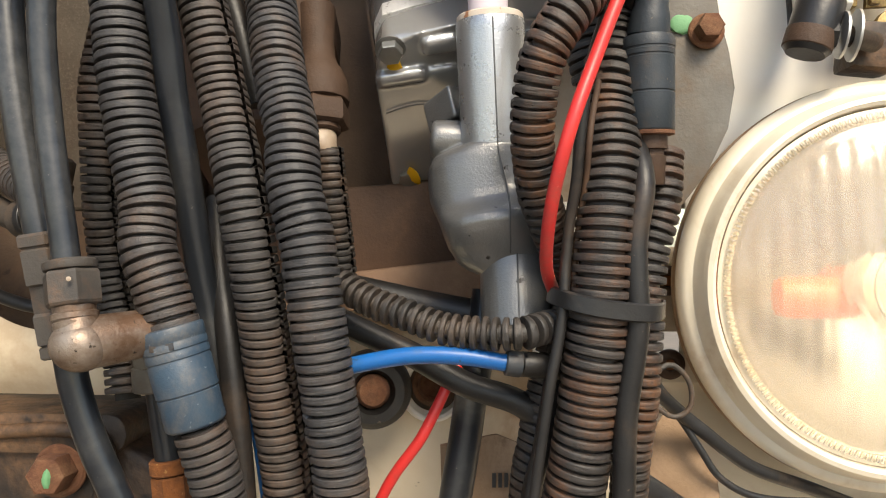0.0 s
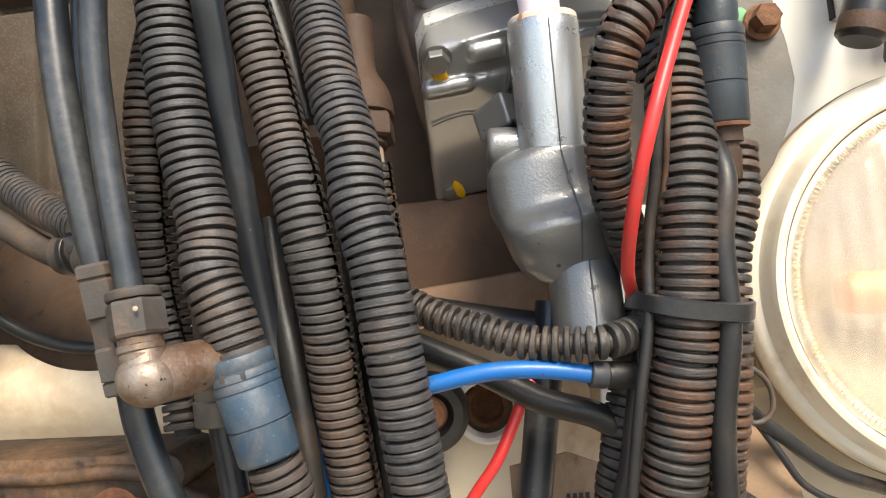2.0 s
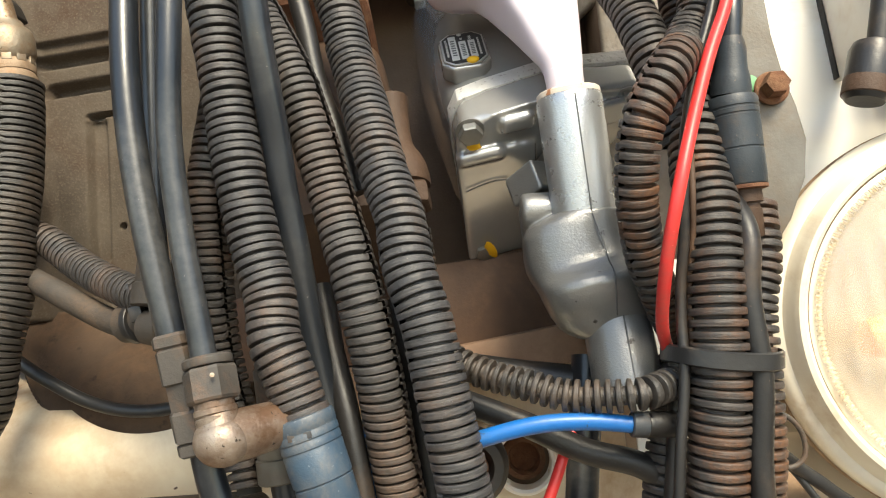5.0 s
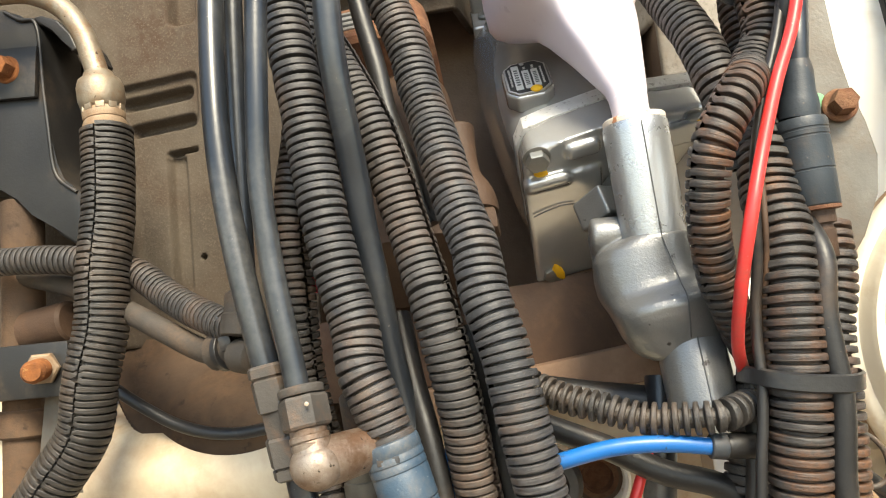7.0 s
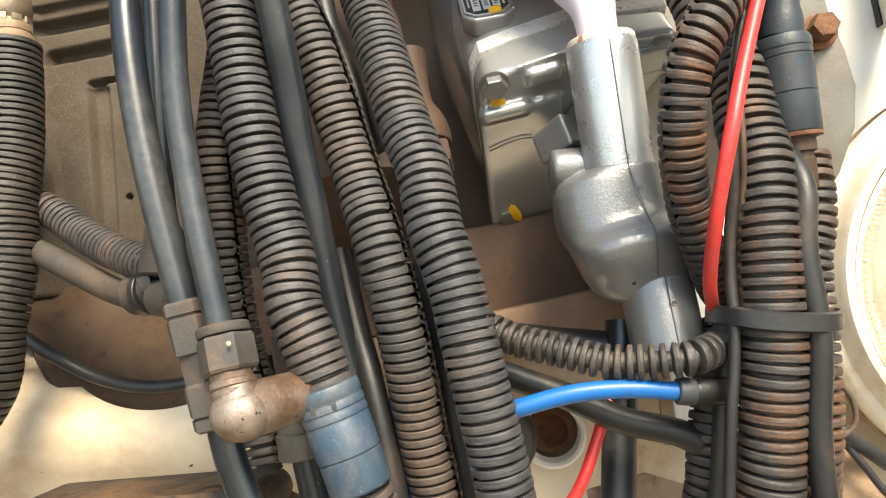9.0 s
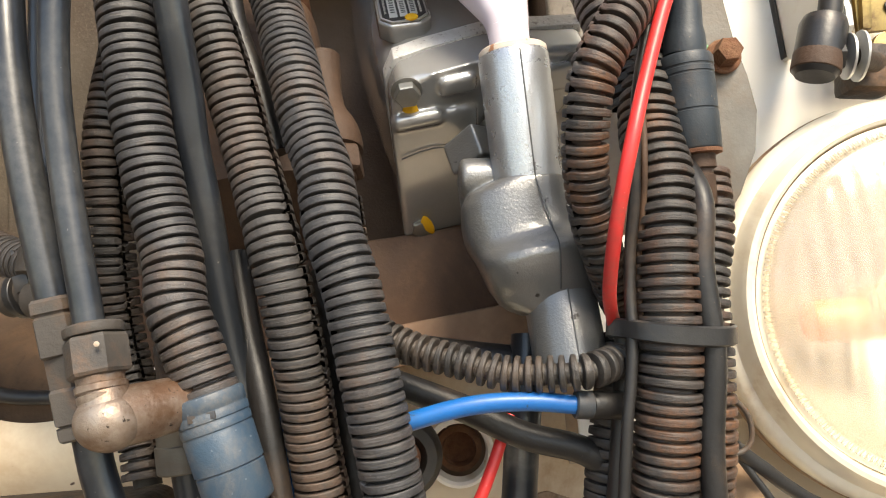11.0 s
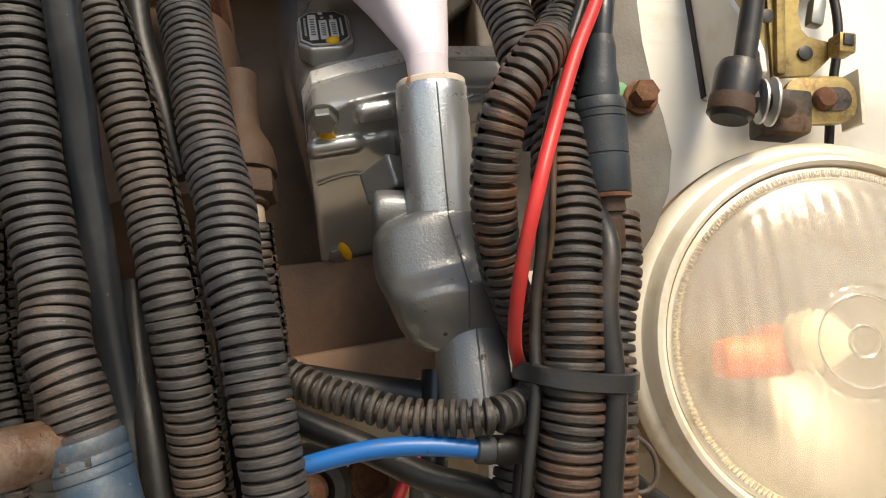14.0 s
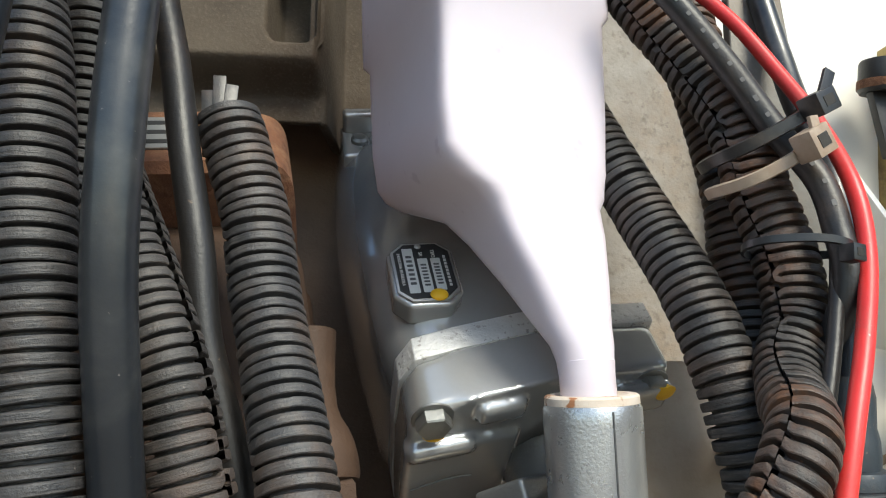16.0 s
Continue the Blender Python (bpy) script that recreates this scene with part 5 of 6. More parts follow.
pipe("blue_air_line", [(-0.100, 0.362, 1.155), (-0.0955, 0.366, 1.125), (-0.0920, 0.370, 1.105), (-0.088, 0.373, 1.07)], 0.0045, M_BLUE, "blue air line showing between the conduits", "pipe")
pipe("black_hose", [(-0.0773, 0.3919, 1.1755), (-0.0479, 0.3886, 1.1615), (-0.0148, 0.3854, 1.1470), (0.0134, 0.3826, 1.1324), (0.0415, 0.3814, 1.1233), (0.0596, 0.3812, 1.1079)], 0.0068, M_RUBBER, "dusty black hose running aslant under the blue line", "pipe")
pipe("black_hose", [(-0.078, 0.400, 1.22), (-0.073, 0.392, 1.175), (-0.070, 0.388, 1.13), (-0.066, 0.388, 1.08), (-0.06, 0.39, 1.0)], 0.0105, M_RUBBER, "black hose hidden behind two ribbed conduits", "pipe")
pipe("black_hose", [(-0.10, 0.440, 1.186), (-0.055, 0.436, 1.178), (-0.015, 0.432, 1.1700), (0.020, 0.428, 1.1640), (0.04, 0.426, 1.160)], 0.0090, M_RUBBER, "black hose under the crossmember lip", "pipe")
pipe("black_hose", [(0.0248, 0.4266, 1.1781), (0.0206, 0.4216, 1.1513), (0.0162, 0.4178, 1.1254), (0.0119, 0.4159, 1.0953), (0.0067, 0.4129, 1.0627), (-0.0017, 0.4100, 1.0087)], 0.0094, M_PIPE, "thick black hose dropping below the valve", "pipe")
pipe("red_cable", [(0.0090, 0.3940, 1.1400), (0.0053, 0.3907, 1.1345), (-0.0026, 0.3858, 1.1179), (-0.0111, 0.3830, 1.1019), (-0.0237, 0.3836, 1.0846), (-0.0328, 0.3853, 1.0677), (-0.0453, 0.3879, 1.0363)], 0.0030, M_RED, "red cable hanging below the bundle", "cable")
for pts, r, lab in (([(0.115, 0.42, 1.135), (0.124, 0.430, 1.120), (0.141, 0.442, 1.104), (0.156, 0.448, 1.092), (0.172, 0.455, 1.079), (0.192, 0.462, 1.066), (0.23, 0.48, 1.050), (0.27, 0.50, 1.032), (0.33, 0.512, 1.01)], 0.0042, "black cable curving under the headlight"),
                    ([(0.112, 0.42, 1.14), (0.127, 0.440, 1.117), (0.141, 0.445, 1.100), (0.152, 0.445, 1.083), (0.165, 0.446, 1.065), (0.19, 0.45, 1.053), (0.24, 0.46, 1.048)], 0.0022, "thin black wire under the headlight"),
                    ([(0.095, 0.40, 1.085), (0.114, 0.41, 1.071), (0.137, 0.42, 1.054), (0.17, 0.43, 1.03)], 0.0065, "black hose low beside the bundle"),
                    ([(0.116, 0.418, 1.131), (0.128, 0.420, 1.138), (0.139, 0.423, 1.128), (0.1405, 0.425, 1.113), (0.131, 0.425, 1.107), (0.118, 0.422, 1.115)], 0.0015, "grey-brown wire loop beside the bundle"),
                    ([(-0.41, 0.490, 1.232), (-0.388, 0.490, 1.213), (-0.3656, 0.490, 1.1959), (-0.3459, 0.490, 1.1827), (-0.3242, 0.490, 1.1704), (-0.2998, 0.489, 1.1626), (-0.2756, 0.488, 1.1599), (-0.254, 0.486, 1.1615), (-0.20, 0.476, 1.168)], 0.0046, "dusty black cable sagging over the white panel")):
    pipe("loose_cable", pts, r, M_TIE if r > 0.002 else M_FITTING, lab, "cable")
pipe("steel_pipe", [(-0.46, 0.495, 1.300), (-0.40, 0.480, 1.283), (-0.350, 0.456, 1.264), (-0.315, 0.436, 1.2490), (-0.290, 0.428, 1.2360), (-0.268, 0.421, 1.2250), (-0.250, 0.412, 1.2190)], 0.0078, M_DUSTY, "dusty grey pipe running to a small clamp", "pipe")


def print_bars(points, start, count, gap, size, off, mat, owner_label):
    """Marks printed along a cable."""
    line, length = track(points, 0.001)
    t, front, side = frames_along(line)
    holder = thing("cable_print", owner_label, "print")
    for k in range(count):
        i = min(len(line) - 2, int((start + k * gap) / 0.001))
        way = Vector(front[i] * 0.92 + side[i] * -0.38)
        q = Matrix.Translation(Vector(line[i]) + way * off) @ Matrix((Vector(t[i]).to_tuple(), Vector(np.cross(way, t[i])).to_tuple(), way.to_tuple())).transposed().to_4x4()
        part("print_bar", prism(rounded(size * (0.7 + 0.3 * (k % 3 == 0)), size * 0.62, size * 0.1, 1), 0.0002, q), mat, holder)


print_bars([(0.0429, 0.3828, 1.5078), (0.0610, 0.3765, 1.4818), (0.0784, 0.3721, 1.4542), (0.0920, 0.3676, 1.4286), (0.1018, 0.3592, 1.4072), (0.1035, 0.3541, 1.3873), (0.1024, 0.3501, 1.3669), (0.0990, 0.3600, 1.3441), (0.0960, 0.3770, 1.3196), (0.0925, 0.3960, 1.2923)], 0.030, 13, 0.0085, 0.0026, 0.00495, M_PRINT, "faded pale print along the black cable")

# ---- blue sleeve on the left conduit ----
sleeve = thing("blue_connector_sleeve", "dusty blue plastic connector sleeve on a ribbed conduit", "connector")
B0, B1 = Vector((-0.1155, 0.3245, 1.1680)), Vector((-0.1040, 0.3260, 1.1240))
way = B0 - B1
top = way.length
part("barrel", lathe([(0.0118, -0.001), (0.0132, 0), (0.0136, 0.0008), (0.0137, 0.0145), (0.0132, 0.0149), (0.0132, 0.0154), (0.0140, 0.0158), (0.0142, 0.030), (0.0139, 0.0304), (0.0139, 0.0312), (0.0143, 0.0316), (0.0143, 0.0342), (0.0140, 0.0346), (0.0140, 0.0354), (0.0144, 0.0358), (0.0144, 0.0384), (0.0141, 0.0388), (0.0141, 0.0396), (0.0145, 0.0402), (top and 0.0145, top - 0.0012), (0.0140, top), (0.0120, top + 0.0004)], B1, way, 56), M_BLUE_FIT, sleeve)
sleeve.location = (-0.0032, -0.001, 0)
part("latch_window", box((0.011, 0.0020, 0.0032), Matrix.Translation((-0.1135, 0.3118, 1.1605)) @ Matrix.Rotation(radians(-8), 4, "Y"), 0.0004), M_BLUE_DARK, sleeve, "darker moulded latch")

# ---- slate-blue sleeve on the right ----
sleeve = thing("blue_connector_sleeve", "slate-blue plastic connector sleeve beside the grey plate", "connector")
B0, B1 = Vector((0.1015, 0.358, 1.3060)), Vector((0.1025, 0.360, 1.2605))
way = B0 - B1
part("barrel", lathe([(0.0100, -0.001), (0.0118, 0), (0.0123, 0.001), (0.0124, 0.0175), (0.0119, 0.0179), (0.0119, 0.0184), (0.0124, 0.0188), (0.0125, 0.0345), (0.0122, 0.0348), (0.0122, 0.0354), (0.0126, 0.0358), (0.0126, 0.038), (0.0123, 0.0383), (0.0123, 0.0390), (0.0127, 0.0394), (0.0127, 0.0430), (0.0118, 0.0448), (0.0095, 0.0452)], B1, way, 48), M_BLUE_DARK, sleeve)
part("neck", lathe([(0.0070, -0.026), (0.0074, -0.0255), (0.0078, -0.012), (0.0070, -0.0115), (0.0070, -0.0090), (0.0088, -0.0085), (0.0088, -0.0006)], B1, way, 36), M_OLD_VALVE, sleeve, "rust-stained lower neck")
part("collar", lathe([(0.0105, 0), (0.0121, 0.0004), (0.0122, 0.0020), (0.0110, 0.0024)], B1 - way.normalized() * 0.0022, way, 36), M_RUST, sleeve, "rusty band")
part("boot", lathe([(0.0098, 0), (0.0100, 0.004), (0.0092, 0.010), (0.0080, 0.014), (0.0074, 0.024), (0.0064, 0.028), (0.0058, 0.030)], B0, Vector((0.0045, -0.004, 0.047)), 36), M_BLUE_DARK, sleeve, "dark tapered boot")

# ---- pipe fittings on the left ----
elbow = thing("pipe_elbow", "corroded plated brass elbow fitting with a dark hexagon nut", "fitting")
NUT = Vector((-0.1520, 0.3150, 1.1780))
nw = Vector((-0.16, 0.10, 1.0))
part("nut", lathe([(0.0112, 0), (0.0132, 0.0008), (0.0140, 0.0022), (0.0140, 0.0165), (0.0132, 0.0180), (0.0112, 0.0186)], NUT, nw, 6, turn=12), M_FITTING, elbow, "dusty dark hexagon nut", sharp=20)
part("paint_dot", lathe([(0.0012, -0.0002), (0.0012, 0.0002), (0.0006, 0.0004)], NUT + Vector((0.0050, -0.0130, 0.0148)), (0.35, -1, 0.1), 12), M_TIE_WHITE, elbow, "white paint dot")
part("nut_lip", lathe([(0.0105, 0), (0.0126, 0.0004), (0.0130, 0.0012), (0.0130, 0.0042), (0.0120, 0.0052), (0.0075, 0.0054)], NUT + nw.normalized() * 0.0186, nw, 40), M_FITTING, elbow)
part("thread", lathe([(0.0100, -0.012), (0.0108, -0.0105), (0.0108, -0.0078), (0.0100, -0.0072), (0.0102, -0.0066), (0.0112, -0.0060), (0.0112, -0.0034), (0.0102, -0.0028), (0.0104, 0.0004)], NUT, nw, 40), M_BRASS, elbow, "pinkish corroded thread")
bm = bmesh.new()
bmesh.ops.create_uvsphere(bm, u_segments=40, v_segments=24, radius=1)
bm.transform(Matrix.Translation((-0.1478, 0.3135, 1.1585)) @ Matrix.Diagonal((0.0150, 0.0142, 0.0136, 1)))
part("arm", lathe([(0.0134, 0), (0.0136, 0.010), (0.0132, 0.020), (0.0126, 0.036)], (-0.1478, 0.3135, 1.1590), (1, 1.05, 0.14), 40), M_BRASS, elbow, "rust-brown arm of the elbow")
lathe([(0.0122, 0), (0.0118, 0.006), (0.0108, 0.010), (0.0100, 0.014)], (-0.1482, 0.3135, 1.1595), nw, 40, bm=bm)
part("bend", bm, M_BRASS, elbow, "speckled corroded bend")
FIT = NUT + nw.normalized() * 0.0230
elbow.matrix_world = Matrix.Translation((0.0013, -0.0129, -0.0025)) @ Matrix.Translation(FIT) @ Matrix.Diagonal((0.84, 0.84, 0.84, 1)) @ Matrix.Translation(-FIT)

back = thing("pipe_union", "dusty dark plastic union of an air pipe", "fitting")
NB, nb = Vector((-0.1640, 0.3180, 1.1555)), Vector((-0.16, -0.03, 1.0))
part("lower_nut", lathe([(0.0112, 0), (0.0126, 0.001), (0.0126, 0.006), (0.0110, 0.0066), (0.0112, 0.0072), (0.0128, 0.008), (0.0128, 0.0225), (0.0116, 0.024)], NB, nb, 6, turn=20), M_FITTING, back, sharp=20)
part("body", lathe([(0.0104, 0.0235), (0.0108, 0.024), (0.0108, 0.0385), (0.0100, 0.039)], NB, nb, 6, turn=5), M_FITTING, back, sharp=20)
part("upper_nut", lathe([(0.0112, 0.038), (0.0130, 0.039), (0.0130, 0.056), (0.0118, 0.0572), (0.0122, 0.058), (0.0134, 0.0586), (0.0134, 0.0635), (0.0122, 0.0650), (0.0068, 0.0652)], NB, nb, 6, turn=20), M_FITTING, back, sharp=20)
back.matrix_world = Matrix.Translation(NB) @ Matrix.Diagonal((0.93, 0.93, 0.86, 1)) @ Matrix.Translation(-NB)

lower = thing("pipe_union", "dusty plastic union with a rusty knurled coupling", "fitting")
part("upper_body", lathe([(0.0100, 0), (0.0108, 0.0008), (0.0110, 0.012), (0.0098, 0.0126), (0.0100, 0.0134), (0.0100, 0.030), (0.009, 0.031)], (-0.1420, 0.3570, 1.1320), (-0.05, 0, 1), 28), M_GREY_PLATE, lower)
part("stem", lathe([(0.0068, 0), (0.0070, 0.036)], (-0.1355, 0.3580, 1.0975), (-0.14, 0, 1), 28), M_PIPE, lower, "black pipe stem")
part("knurled_nut", lathe([(0.0092, 0), (0.0100, 0.0008), (0.0100, 0.0065), (0.0092, 0.0073)], (-0.1345, 0.3580, 1.0905), (-0.10, 0, 1), 48), M_RUST_ORANGE, lower, "orange rusty knurled nut")
part("hex", lathe([(0.0090, -0.030), (0.0098, -0.029), (0.0098, -0.001), (0.0090, 0)], (-0.1345, 0.3580, 1.0898), (-0.10, 0, 1), 6), M_RUST_ORANGE, lower, "orange rusty hexagon", sharp=20)

socket = thing("conduit_socket", "dark dusty socket behind the brass elbow", "fitting")
part("socket", lathe([(0.0105, 0), (0.0120, 0.001), (0.0120, 0.020), (0.0105, 0.022)], (-0.1385, 0.3560, 1.1690), (-0.1, 0.05, 1), 28), M_FITTING, socket)

side_elbow = thing("clamp_elbow", "dusty grey elbow with a small clamp", "fitting")
part("arm", lathe([(0.0105, 0), (0.0118, 0.001), (0.0118, 0.012), (0.0100, 0.013), (0.0095, 0.020)], (-0.2680, 0.4350, 1.2190), (1, -0.35, 0.12), 28), M_DUSTY, side_elbow)
part("knuckle", lathe([(0.0080, 0), (0.0105, 0.002), (0.0110, 0.010), (0.0095, 0.016), (0.006, 0.018)], (-0.2480, 0.4230, 1.2160), (0.75, -0.35, -0.10), 28), M_DUSTY, side_elbow)
part("upper_block", lathe([(0.0100, 0), (0.0122, 0.001), (0.0124, 0.013), (0.0112, 0.014), (0.0114, 0.026), (0.0092, 0.028)], (-0.2430, 0.4200, 1.2270), (0.12, 0.1, 1), 28), M_DUSTY, side_elbow)
part("clamp_band", lathe([(0.0124, 0), (0.0128, 0.0004), (0.0128, 0.0042), (0.0124, 0.0046)], (-0.2600, 0.4320, 1.2190), (1, -0.35, 0.12), 28), M_TIE, side_elbow, "black clamp band")
part("clamp_tail", box((0.0025, 0.0025, 0.018), pose(-0.2540, 0.4190, 1.2330, 0, -22, 0), 0.0005), M_TIE, side_elbow, "clamp tail")
part("clamp_head", box((0.008, 0.006, 0.009), pose(-0.2510, 0.4180, 1.2240, 0, -15, 0), 0.001), M_TIE, side_elbow)
side_elbow.location = (0.0165, -0.0205, 0.001)

ferrule = thing("hose_ferrule", "dull zinc crimped ferrule with a bent steel pipe", "fitting")
fw = Vector((-0.10, 0.02, 1.0))
part("lower_crimp", lathe([(0.0125, 0), (0.0150, 0.001), (0.0155, 0.006), (0.0140, 0.009), (0.0145, 0.0095), (0.0150, 0.014), (0.0135, 0.017), (0.0130, 0.0175)], (-0.3405, 0.4450, 1.3880), fw, 36), M_RUST_PALE, ferrule, "rust-stained crimp")
part("upper_crimp", lathe([(0.0130, 0), (0.0150, 0.002), (0.0165, 0.008), (0.0165, 0.018), (0.0150, 0.023), (0.0115, 0.026), (0.0100, 0.030)], (-0.3425, 0.4453, 1.4050), fw, 36), M_FERRULE, ferrule)
for k in range(10):
    a = 2 * math.pi * k / 10
    part("tab", box((0.0020, 0.0062, 0.0048), facing((-0.3422, 0.4452, 1.4050), fw) @ Matrix.Rotation(a, 4, "Z") @ Matrix.Translation((0.0138, 0, 0)), 0.0006), M_FERRULE, ferrule)
pipe("bent_pipe", [(-0.345, 0.446, 1.430), (-0.350, 0.446, 1.448), (-0.357, 0.446, 1.468), (-0.370, 0.446, 1.488), (-0.390, 0.446, 1.503), (-0.42, 0.447, 1.512), (-0.50, 0.45, 1.515)], 0.0082, M_FERRULE, "bent zinc pipe", "", parent=ferrule)

# ---- black bracket, bar and post at the far left ----
bracket = thing("black_bracket", "black painted steel channel bracket", "bracket")
cut = [(-0.56, -1.524), (-0.4551, -1.5232), (-0.4403, -1.5110), (-0.4280, -1.5095), (-0.4240, -1.502), (-0.4218, -1.490), (-0.4193, -1.4476), (-0.4158, -1.4103), (-0.4130, -1.3827), (-0.4072, -1.3685), (-0.3937, -1.3567), (-0.384, -1.352), (-0.384, -1.312), (-0.3952, -1.3152), (-0.4091, -1.3245), (-0.4184, -1.3344), (-0.4325, -1.3472), (-0.4492, -1.3571), (-0.4587, -1.3708), (-0.47, -1.376), (-0.56, -1.380)]
part("strap", prism([(-0.4300, -1.5115), (-0.4227, -1.5125), (-0.4080, -1.5060), (-0.3961, -1.4920), (-0.3900, -1.4780), (-0.3960, -1.4760), (-0.4020, -1.4880), (-0.4110, -1.4995), (-0.4235, -1.5035)], 0.050, Matrix.Translation((0, 0.486, 0)) @ Matrix.Rotation(radians(-90), 4, "X"), 0.002, None, 3), M_BLACK_STEEL, bracket)
pipe("rolled_lip", [(-0.4530, 0.4835, 1.5190), (-0.4390, 0.4835, 1.5095), (-0.4280, 0.4835, 1.5080), (-0.4245, 0.4835, 1.5015), (-0.4225, 0.4835, 1.4895), (-0.4200, 0.4835, 1.4476), (-0.4165, 0.4835, 1.4103), (-0.4137, 0.4835, 1.3830), (-0.4080, 0.4835, 1.3695), (-0.3937, 0.4835, 1.3580)], 0.0017, M_BLACK_STEEL, "rounded lip", "", parent=bracket, sides=12)
part("channel", prism(cut, 0.050, Matrix.Translation((0, 0.484, 0)) @ Matrix.Rotation(radians(-90), 4, "X"), 0.003, None, 3), M_BLACK_STEEL, bracket)
part("tab", box((0.090, 0.005, 0.043), pose(-0.4675, 0.4805, 1.4645, 0, 4, 0), 0.0015), M_BLACK_STEEL, bracket)
hex_bolt("bracket_bolt", (-0.448, 0.4765, 1.466), (0.1, -1, 0), 0.0170, M_RUST_ORANGE, "orange rusty hexagon bolt on the black bracket", group="rusty bolts")
bar = thing("black_bar", "black steel bar with a rusty bolt end", "bracket")
part("bar", box((0.16, 0.006, 0.041), pose(-0.475, 0.470, 1.2215, 0, 0.5, 0), 0.002), M_BLACK_STEEL, bar)
part("bush", lathe([(0.014, 0), (0.0165, 0.002), (0.0165, 0.040), (0.014, 0.042)], (-0.445, 0.490, 1.252), (1, -0.1, 0.12), 32), M_OLD_VALVE, bar, "brown dusty bush")
stud = thing("bar_bolt", "orange rusty threaded bolt end in the black bar", "bolt", "rusty bolts")
thread = [(0.0080, 0.0)]
for k in range(9):
    thread += [(0.0083, 0.0015 + 0.0026 * k), (0.0072, 0.0028 + 0.0026 * k)]
part("stud", lathe(thread + [(0.0060, 0.0262)], (-0.4115, 0.4600, 1.2220), (0.45, -1, -0.10), 32), M_RUST_ORANGE, stud)
part("nut", lathe([(0.0112, 0), (0.0124, 0.001), (0.0124, 0.0080), (0.0108, 0.0092)], (-0.4135, 0.4655, 1.2225), (0.45, -1, -0.10), 6), M_RUST_PALE, stud, "pale rusty nut", sharp=20)
post = thing("steel_post", "dusty cream-painted steel post", "post")
part("tube", lathe([(0.016, 0), (0.016, 0.34), (0.012, 0.342)], (-0.462, 0.500, 1.02), (0.02, 0, 1), 32), M_FOOT, post)
part("collar", lathe([(0.018, 0), (0.020, 0.002), (0.020, 0.020), (0.018, 0.022)], (-0.458, 0.500, 1.170), (0.02, 0, 1), 32), M_FOOT, post)
part("fin", box((0.040, 0.004, 0.075), pose(-0.418, 0.492, 1.165, 0, 8, 0), 0.001), M_GREY_PLATE, bar, "grey steel fin")

# ---- brown old valve behind the conduits ----
old = thing("old_valve", "older brown dusty cast valve behind the conduits", "brake valve")

part("body", loft([(1.285, -0.165, -0.088, 0.385, 0.452, 4), (1.30, -0.172, -0.082, 0.380, 0.458, 5), (1.33, -0.174, -0.084, 0.380, 0.485, 5), (1.36, -0.170, -0.078, 0.380, 0.500, 5), (1.395, -0.174, -0.080, 0.380, 0.505, 5), (1.42, -0.185, -0.100, 0.380, 0.500, 5), (1.468, -0.190, -0.098, 0.385, 0.458, 5), (1.475, -0.192, -0.100, 0.390, 0.452, 4)]), M_OLD_VALVE, old)
part("top_plate", loft([(1.404, -0.172, -0.087, 0.440, 0.534, 5), (1.408, -0.176, -0.083, 0.436, 0.538, 6), (1.450, -0.178, -0.085, 0.436, 0.538, 6), (1.454, -0.174, -0.089, 0.440, 0.534, 5)]), M_RUST, old, "rusty orange-brown top plate")
for s0, x1, h in ((1.445, -0.0890, 0.036), (1.393, -0.0760, 0.044)):
    part("lobe", loft([(s0 - h / 2, x1 - 0.04, x1 - 0.004, 0.405, 0.452, 3), (s0 - h / 2 + 0.005, x1 - 0.045, x1, 0.400, 0.457, 3.5), (s0 + h / 2 - 0.005, x1 - 0.045, x1, 0.400, 0.457, 3.5), (s0 + h / 2, x1 - 0.04, x1 - 0.004, 0.405, 0.452, 3)], 40), M_OLD_VALVE, old)
PW = Vector((-0.10, 0.25, 1.0))
PB = Vector((-0.0770, 0.4380, 1.2730))
part("port_boss", lathe([(0.0160, 0.019), (0.0180, 0.0196), (0.0186, 0.022), (0.0184, 0.028), (0.0172, 0.035), (0.0150, 0.041), (0.0122, 0.046), (0.0108, 0.051), (0.0104, 0.060), (0.0112, 0.072), (0.0125, 0.085)], PB, PW, 40), M_OLD_VALVE, old)
part("port_nut", lathe([(0.0150, 0.0035), (0.0178, 0.0048), (0.0186, 0.007), (0.0186, 0.0170), (0.0172, 0.0192)], PB, PW, 6, turn=8), M_OLD_VALVE, old, "brown hexagon port nut", sharp=20)
part("port_washer", lathe([(0.0110, 0.000), (0.0122, 0.001), (0.0122, 0.005)], PB, PW, 36), M_OLD_VALVE, old)
part("port_ring", lathe([(0.0088, -0.0135), (0.0093, -0.0128), (0.0093, -0.0010), (0.0088, 0.0)], PB, PW, 36), M_TIE_WHITE, old, "pale plastic ring")
part("socket_screw", lathe([(0.0095, 0), (0.0095, 0.006), (0.0085, 0.007), (0.0050, 0.007), (0.0048, 0.002)], valve_at(-0.1010, 1.418, 0.4560), NRM, 28), M_OLD_VALVE, old)
LM = Matrix.Translation(valve_at(-0.1420, 1.430, 0.5382)) @ Matrix((ACROSS.to_tuple(), ALONG.to_tuple(), NRM.to_tuple())).transposed().to_4x4()
part("label_plate", prism(rounded(0.024, 0.026, 0.002, 3), 0.0010, LM), M_PLATE, old, "worn aluminium label")
for k in range(3):
    part("label_bar", prism(rounded(0.019, 0.0030, 0.0003, 1, 0, 0.008 - 0.0080 * k), 0.0004, LM @ Matrix.Translation((0, 0, 0.0009))), M_PLATE_BLACK, old)

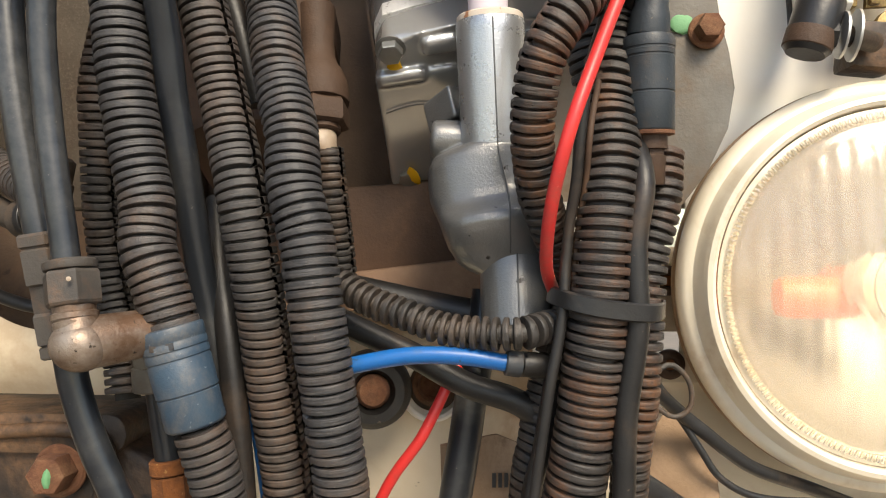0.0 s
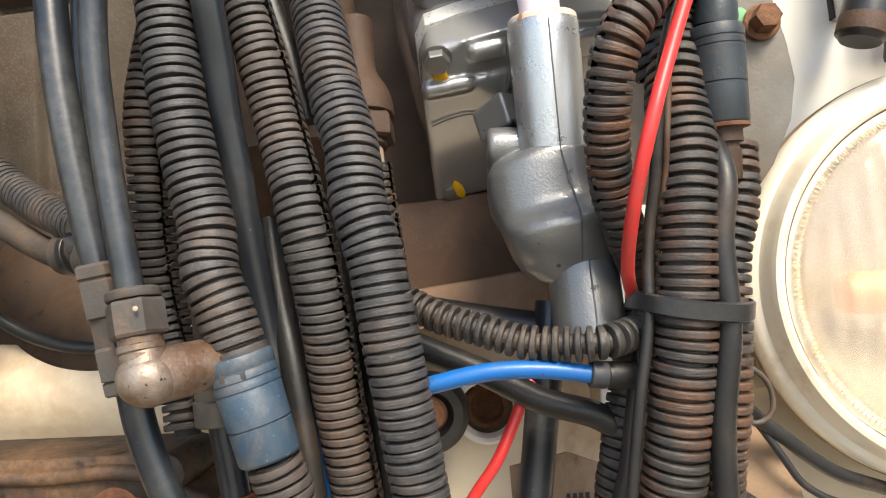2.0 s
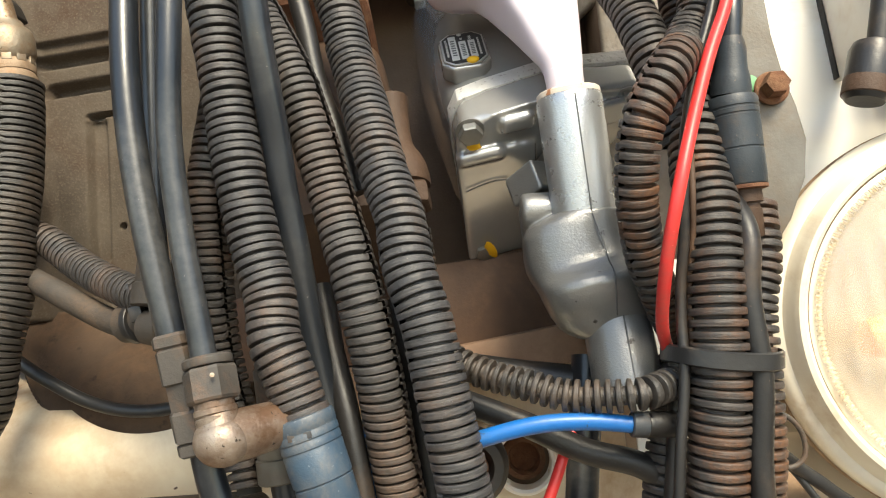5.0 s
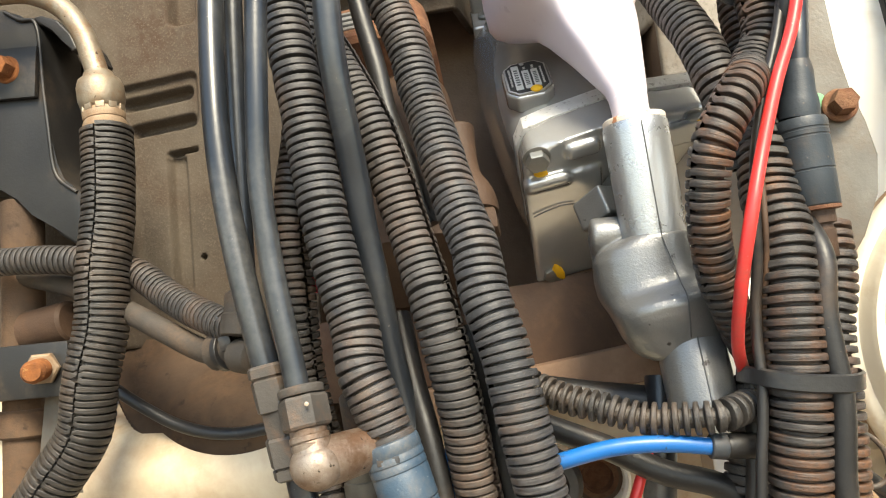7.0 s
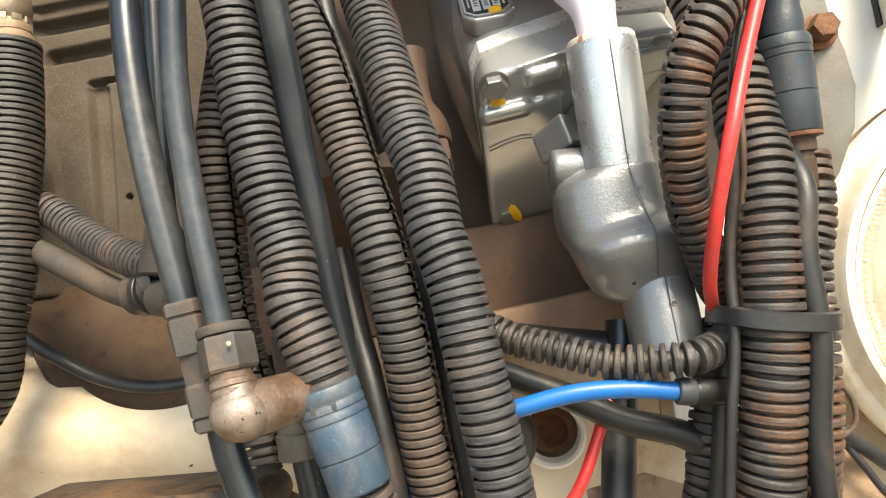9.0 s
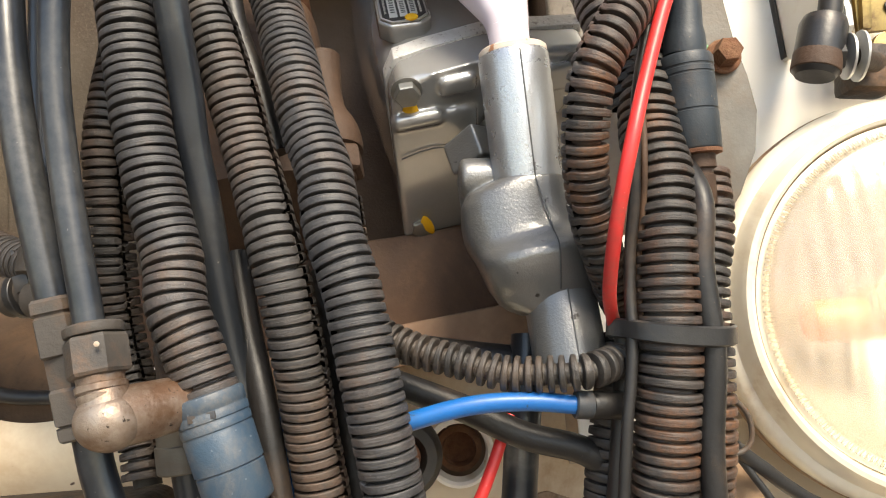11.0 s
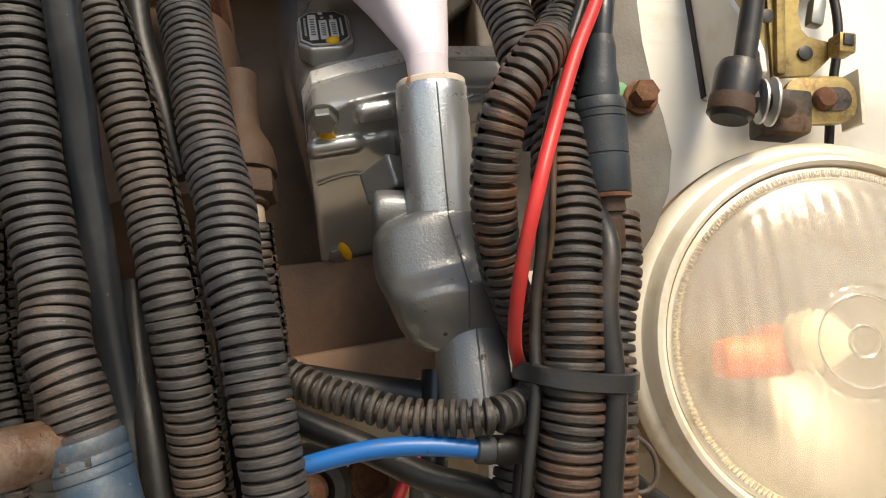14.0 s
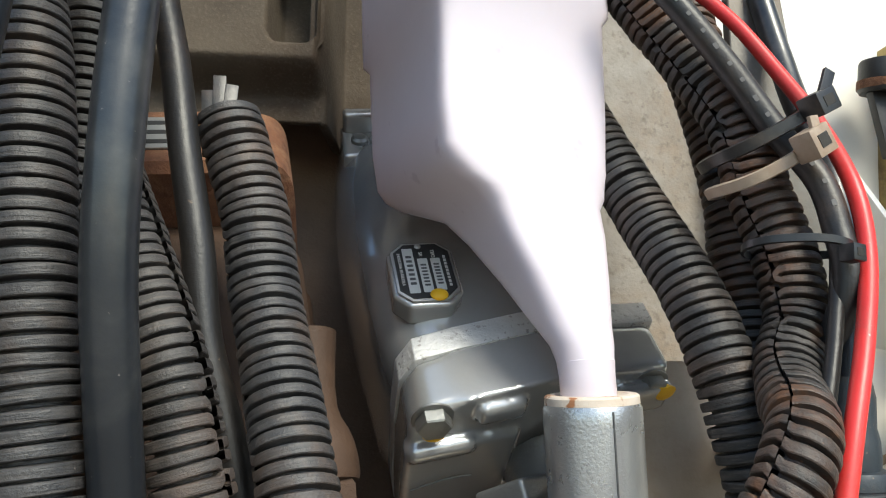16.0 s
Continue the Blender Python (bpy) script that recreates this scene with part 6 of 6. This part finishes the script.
# ---- low stuff: rubber plug, hole ring, cardboard, mount ----
plug = thing("rubber_grommet", "dark round rubber grommet with a pale brown core", "grommet")
part("ring", lathe([(0.027, 0), (0.027, 0.010), (0.025, 0.018), (0.021, 0.022), (0.015, 0.022), (0.012, 0.016), (0.012, 0.012)], (-0.0560, 0.500, 1.106), (0.2, -1, 0.05), 48), M_RUBBER, plug)
part("core", lathe([(0.0115, 0), (0.0115, 0.018), (0.009, 0.022), (0.004, 0.023)], (-0.0560, 0.500, 1.106), (0.2, -1, 0.05), 36), M_RUST, plug, "brown dusty core")
ring = thing("hole_ring", "rolled white rim round a hole with a rusty pipe inside", "ring")
part("rim", lathe([(0.0185, -0.012), (0.0195, 0.001), (0.0215, 0.003), (0.0235, 0.002), (0.0240, -0.003)], (-0.0165, 0.527, 1.0995), (0, -1, 0), 48, caps=False), M_WHITE, ring)
part("pipe_end", lathe([(0.016, -0.03), (0.016, -0.002), (0.012, 0.001), (0.0105, -0.010)], (-0.0165, 0.540, 1.0995), (0, -1, 0), 40), M_RUST, ring, "rusty pipe end")
card = thing("cardboard_piece", "dusty tan cardboard piece with printed bars", "cardboard")
part("sheet", prism([(-0.030, 0.020), (0.004, 0.026), (0.034, 0.014), (0.036, -0.045), (-0.028, -0.048)], 0.003, pose(0.026, 0.440, 1.0650, 84, 0, 6), 0.0006), M_TAN, card)
for k in range(4):
    part("print_bar", box((0.0022, 0.0006, 0.0085), pose(0.0285 + 0.0036 * k, 0.4344 + 0.0004 * k, 1.0650, 0, 0, 6), 0.0), M_PLATE_BLACK, card)
card = thing("tan_paper", "torn tan paper scrap under the headlight", "paper")
bm = prism([(-0.030, -0.030), (0.030, -0.035), (0.026, -0.004), (0.012, 0.018), (-0.004, 0.028), (-0.014, 0.010)], 0.0025, pose(0.139, 0.462, 1.073, 82, 0, -12), 0.0006)
part("scrap", bm, M_TAN, card)
mount = thing("cast_mount", "brown dusty cast mount with a green marked bolt", "mount")
part("block", prism([(-0.090, -0.085), (0.060, -0.085), (0.060, -0.034), (0.052, -0.022), (0.030, -0.010), (0.006, -0.008), (-0.004, 0.000), (-0.090, 0.002)], 0.060, pose(-0.212, 0.455, 1.105, 90, 0, 0), 0.006, None, 3), M_GRIME, mount)
part("ledge", prism(rounded(0.150, 0.022, 0.010), 0.050, pose(-0.250, 0.440, 1.100, 90, 0, 0), 0.004, None, 3), M_GRIME, mount)
pipe("rubber_edge", [(-0.30, 0.392, 1.101), (-0.25, 0.390, 1.1005), (-0.215, 0.388, 1.103), (-0.190, 0.386, 1.100), (-0.183, 0.386, 1.090), (-0.187, 0.388, 1.075), (-0.195, 0.39, 1.04)], 0.0042, M_GRIME, "curled rusty edge", "", parent=mount)
hex_bolt("mount_bolt", (-0.2125, 0.3880, 1.0800), (0.1, -1, 0.1), 0.0220, M_RUST, "rusty dusty bolt with green paint on the cast mount", mark=(M_GREEN, 0.05, -0.05, 0.92, 0.12, 0.26))

# ---- ties ----


def tie(name, left, right, deep, width, thick, mat, label, head=None, tail=None, bow=0.0):
    """A cable tie: a flat loop from left to right and round behind, its square head and cut tail."""
    top = thing(name, label, "cable tie")
    left, right = Vector(left), Vector(right)
    u = (right - left) / 2
    mid = (left + right) / 2
    v = Vector((0, 1, 0)) - u.normalized() * u.normalized().y
    axis = u.normalized().cross(v.normalized())
    bm = bmesh.new()
    n = 72
    rows = []
    for k in range(n):
        a = 2 * math.pi * k / n
        c, s = math.cos(a), math.sin(a)
        out = (u.normalized() * c + v.normalized() * s)
        at = mid + u * math.copysign(abs(c) ** 0.8, c) + v.normalized() * (deep * math.copysign(abs(s) ** 0.8, s)) + axis * (bow * (1 - c * c))
        rows.append([bm.verts.new(at + out * t + axis * z) for t, z in ((0, -width / 2), (thick, -width / 2 * 0.8), (thick, width / 2 * 0.8), (0, width / 2))])
    for k in range(n):
        a, b = rows[k], rows[(k + 1) % n]
        for j in range(4):
            bm.faces.new((a[j], b[j], b[(j + 1) % 4], a[(j + 1) % 4]))
    part("loop", bm, mat, top, sharp=25)
    if head:
        part("head", box(head[0], pose(*head[1]), 0.0008), mat, top)
        # the slot is a dark block, its colour giving the shade inside
        part("head_slot", box((head[0][0] * 0.5, head[0][1] * 1.05, head[0][2] * 0.45), pose(*head[1]), 0.0), M_CORE, top)
    if tail:
        part("tail", box(tail[0], pose(*tail[1]), 0.0003), mat, top)
    return top


tie("cable_tie", (0.0560, 0.3540, 1.1815), (0.1065, 0.3620, 1.1755), 0.0265, 0.0088, 0.0013, M_TIE, "broad black cable tie round the conduit bundle", bow=-0.002)
tie("cable_tie", (0.0720, 0.3850, 1.4187), (0.1105, 0.3720, 1.4402), 0.0235, 0.0052, 0.0013, M_TIE, "black cable tie with an upright cut tail", ((0.0105, 0.009, 0.0085), (*(0.0981, 0.3500, 1.4324), 0, -28, 15)), ((0.0045, 0.0016, 0.014), (*(0.1005, 0.3490, 1.4387), 0, 22, 10)), bow=-0.002)
tie("cable_tie", (0.0721, 0.3820, 1.4067), (0.1045, 0.3680, 1.4245), 0.0225, 0.0048, 0.0013, M_TIE_WHITE, "aged white cable tie with a square head", ((0.0105, 0.009, 0.0105), (*(0.0924, 0.3470, 1.4163), 0, -30, 15)), ((0.0042, 0.0016, 0.009), (*(0.0922, 0.3450, 1.4211), 0, -14, 15)), bow=-0.003)
tie("cable_tie", (0.0783, 0.3720, 1.3818), (0.1065, 0.3520, 1.3802), 0.0165, 0.0032, 0.0011, M_TIE, "thin black cable tie round the split conduit", ((0.006, 0.006, 0.006), (*(0.0975, 0.3400, 1.3761), 0, 4, 15)), bow=0.001)
tag2 = thing("red_tag", "small red plastic tag between the conduits", "tag")
part("tag", box((0.009, 0.003, 0.013), pose(-0.1675, 0.3840, 1.2545, 0, 12, 0), 0.001), M_PINK, tag2)
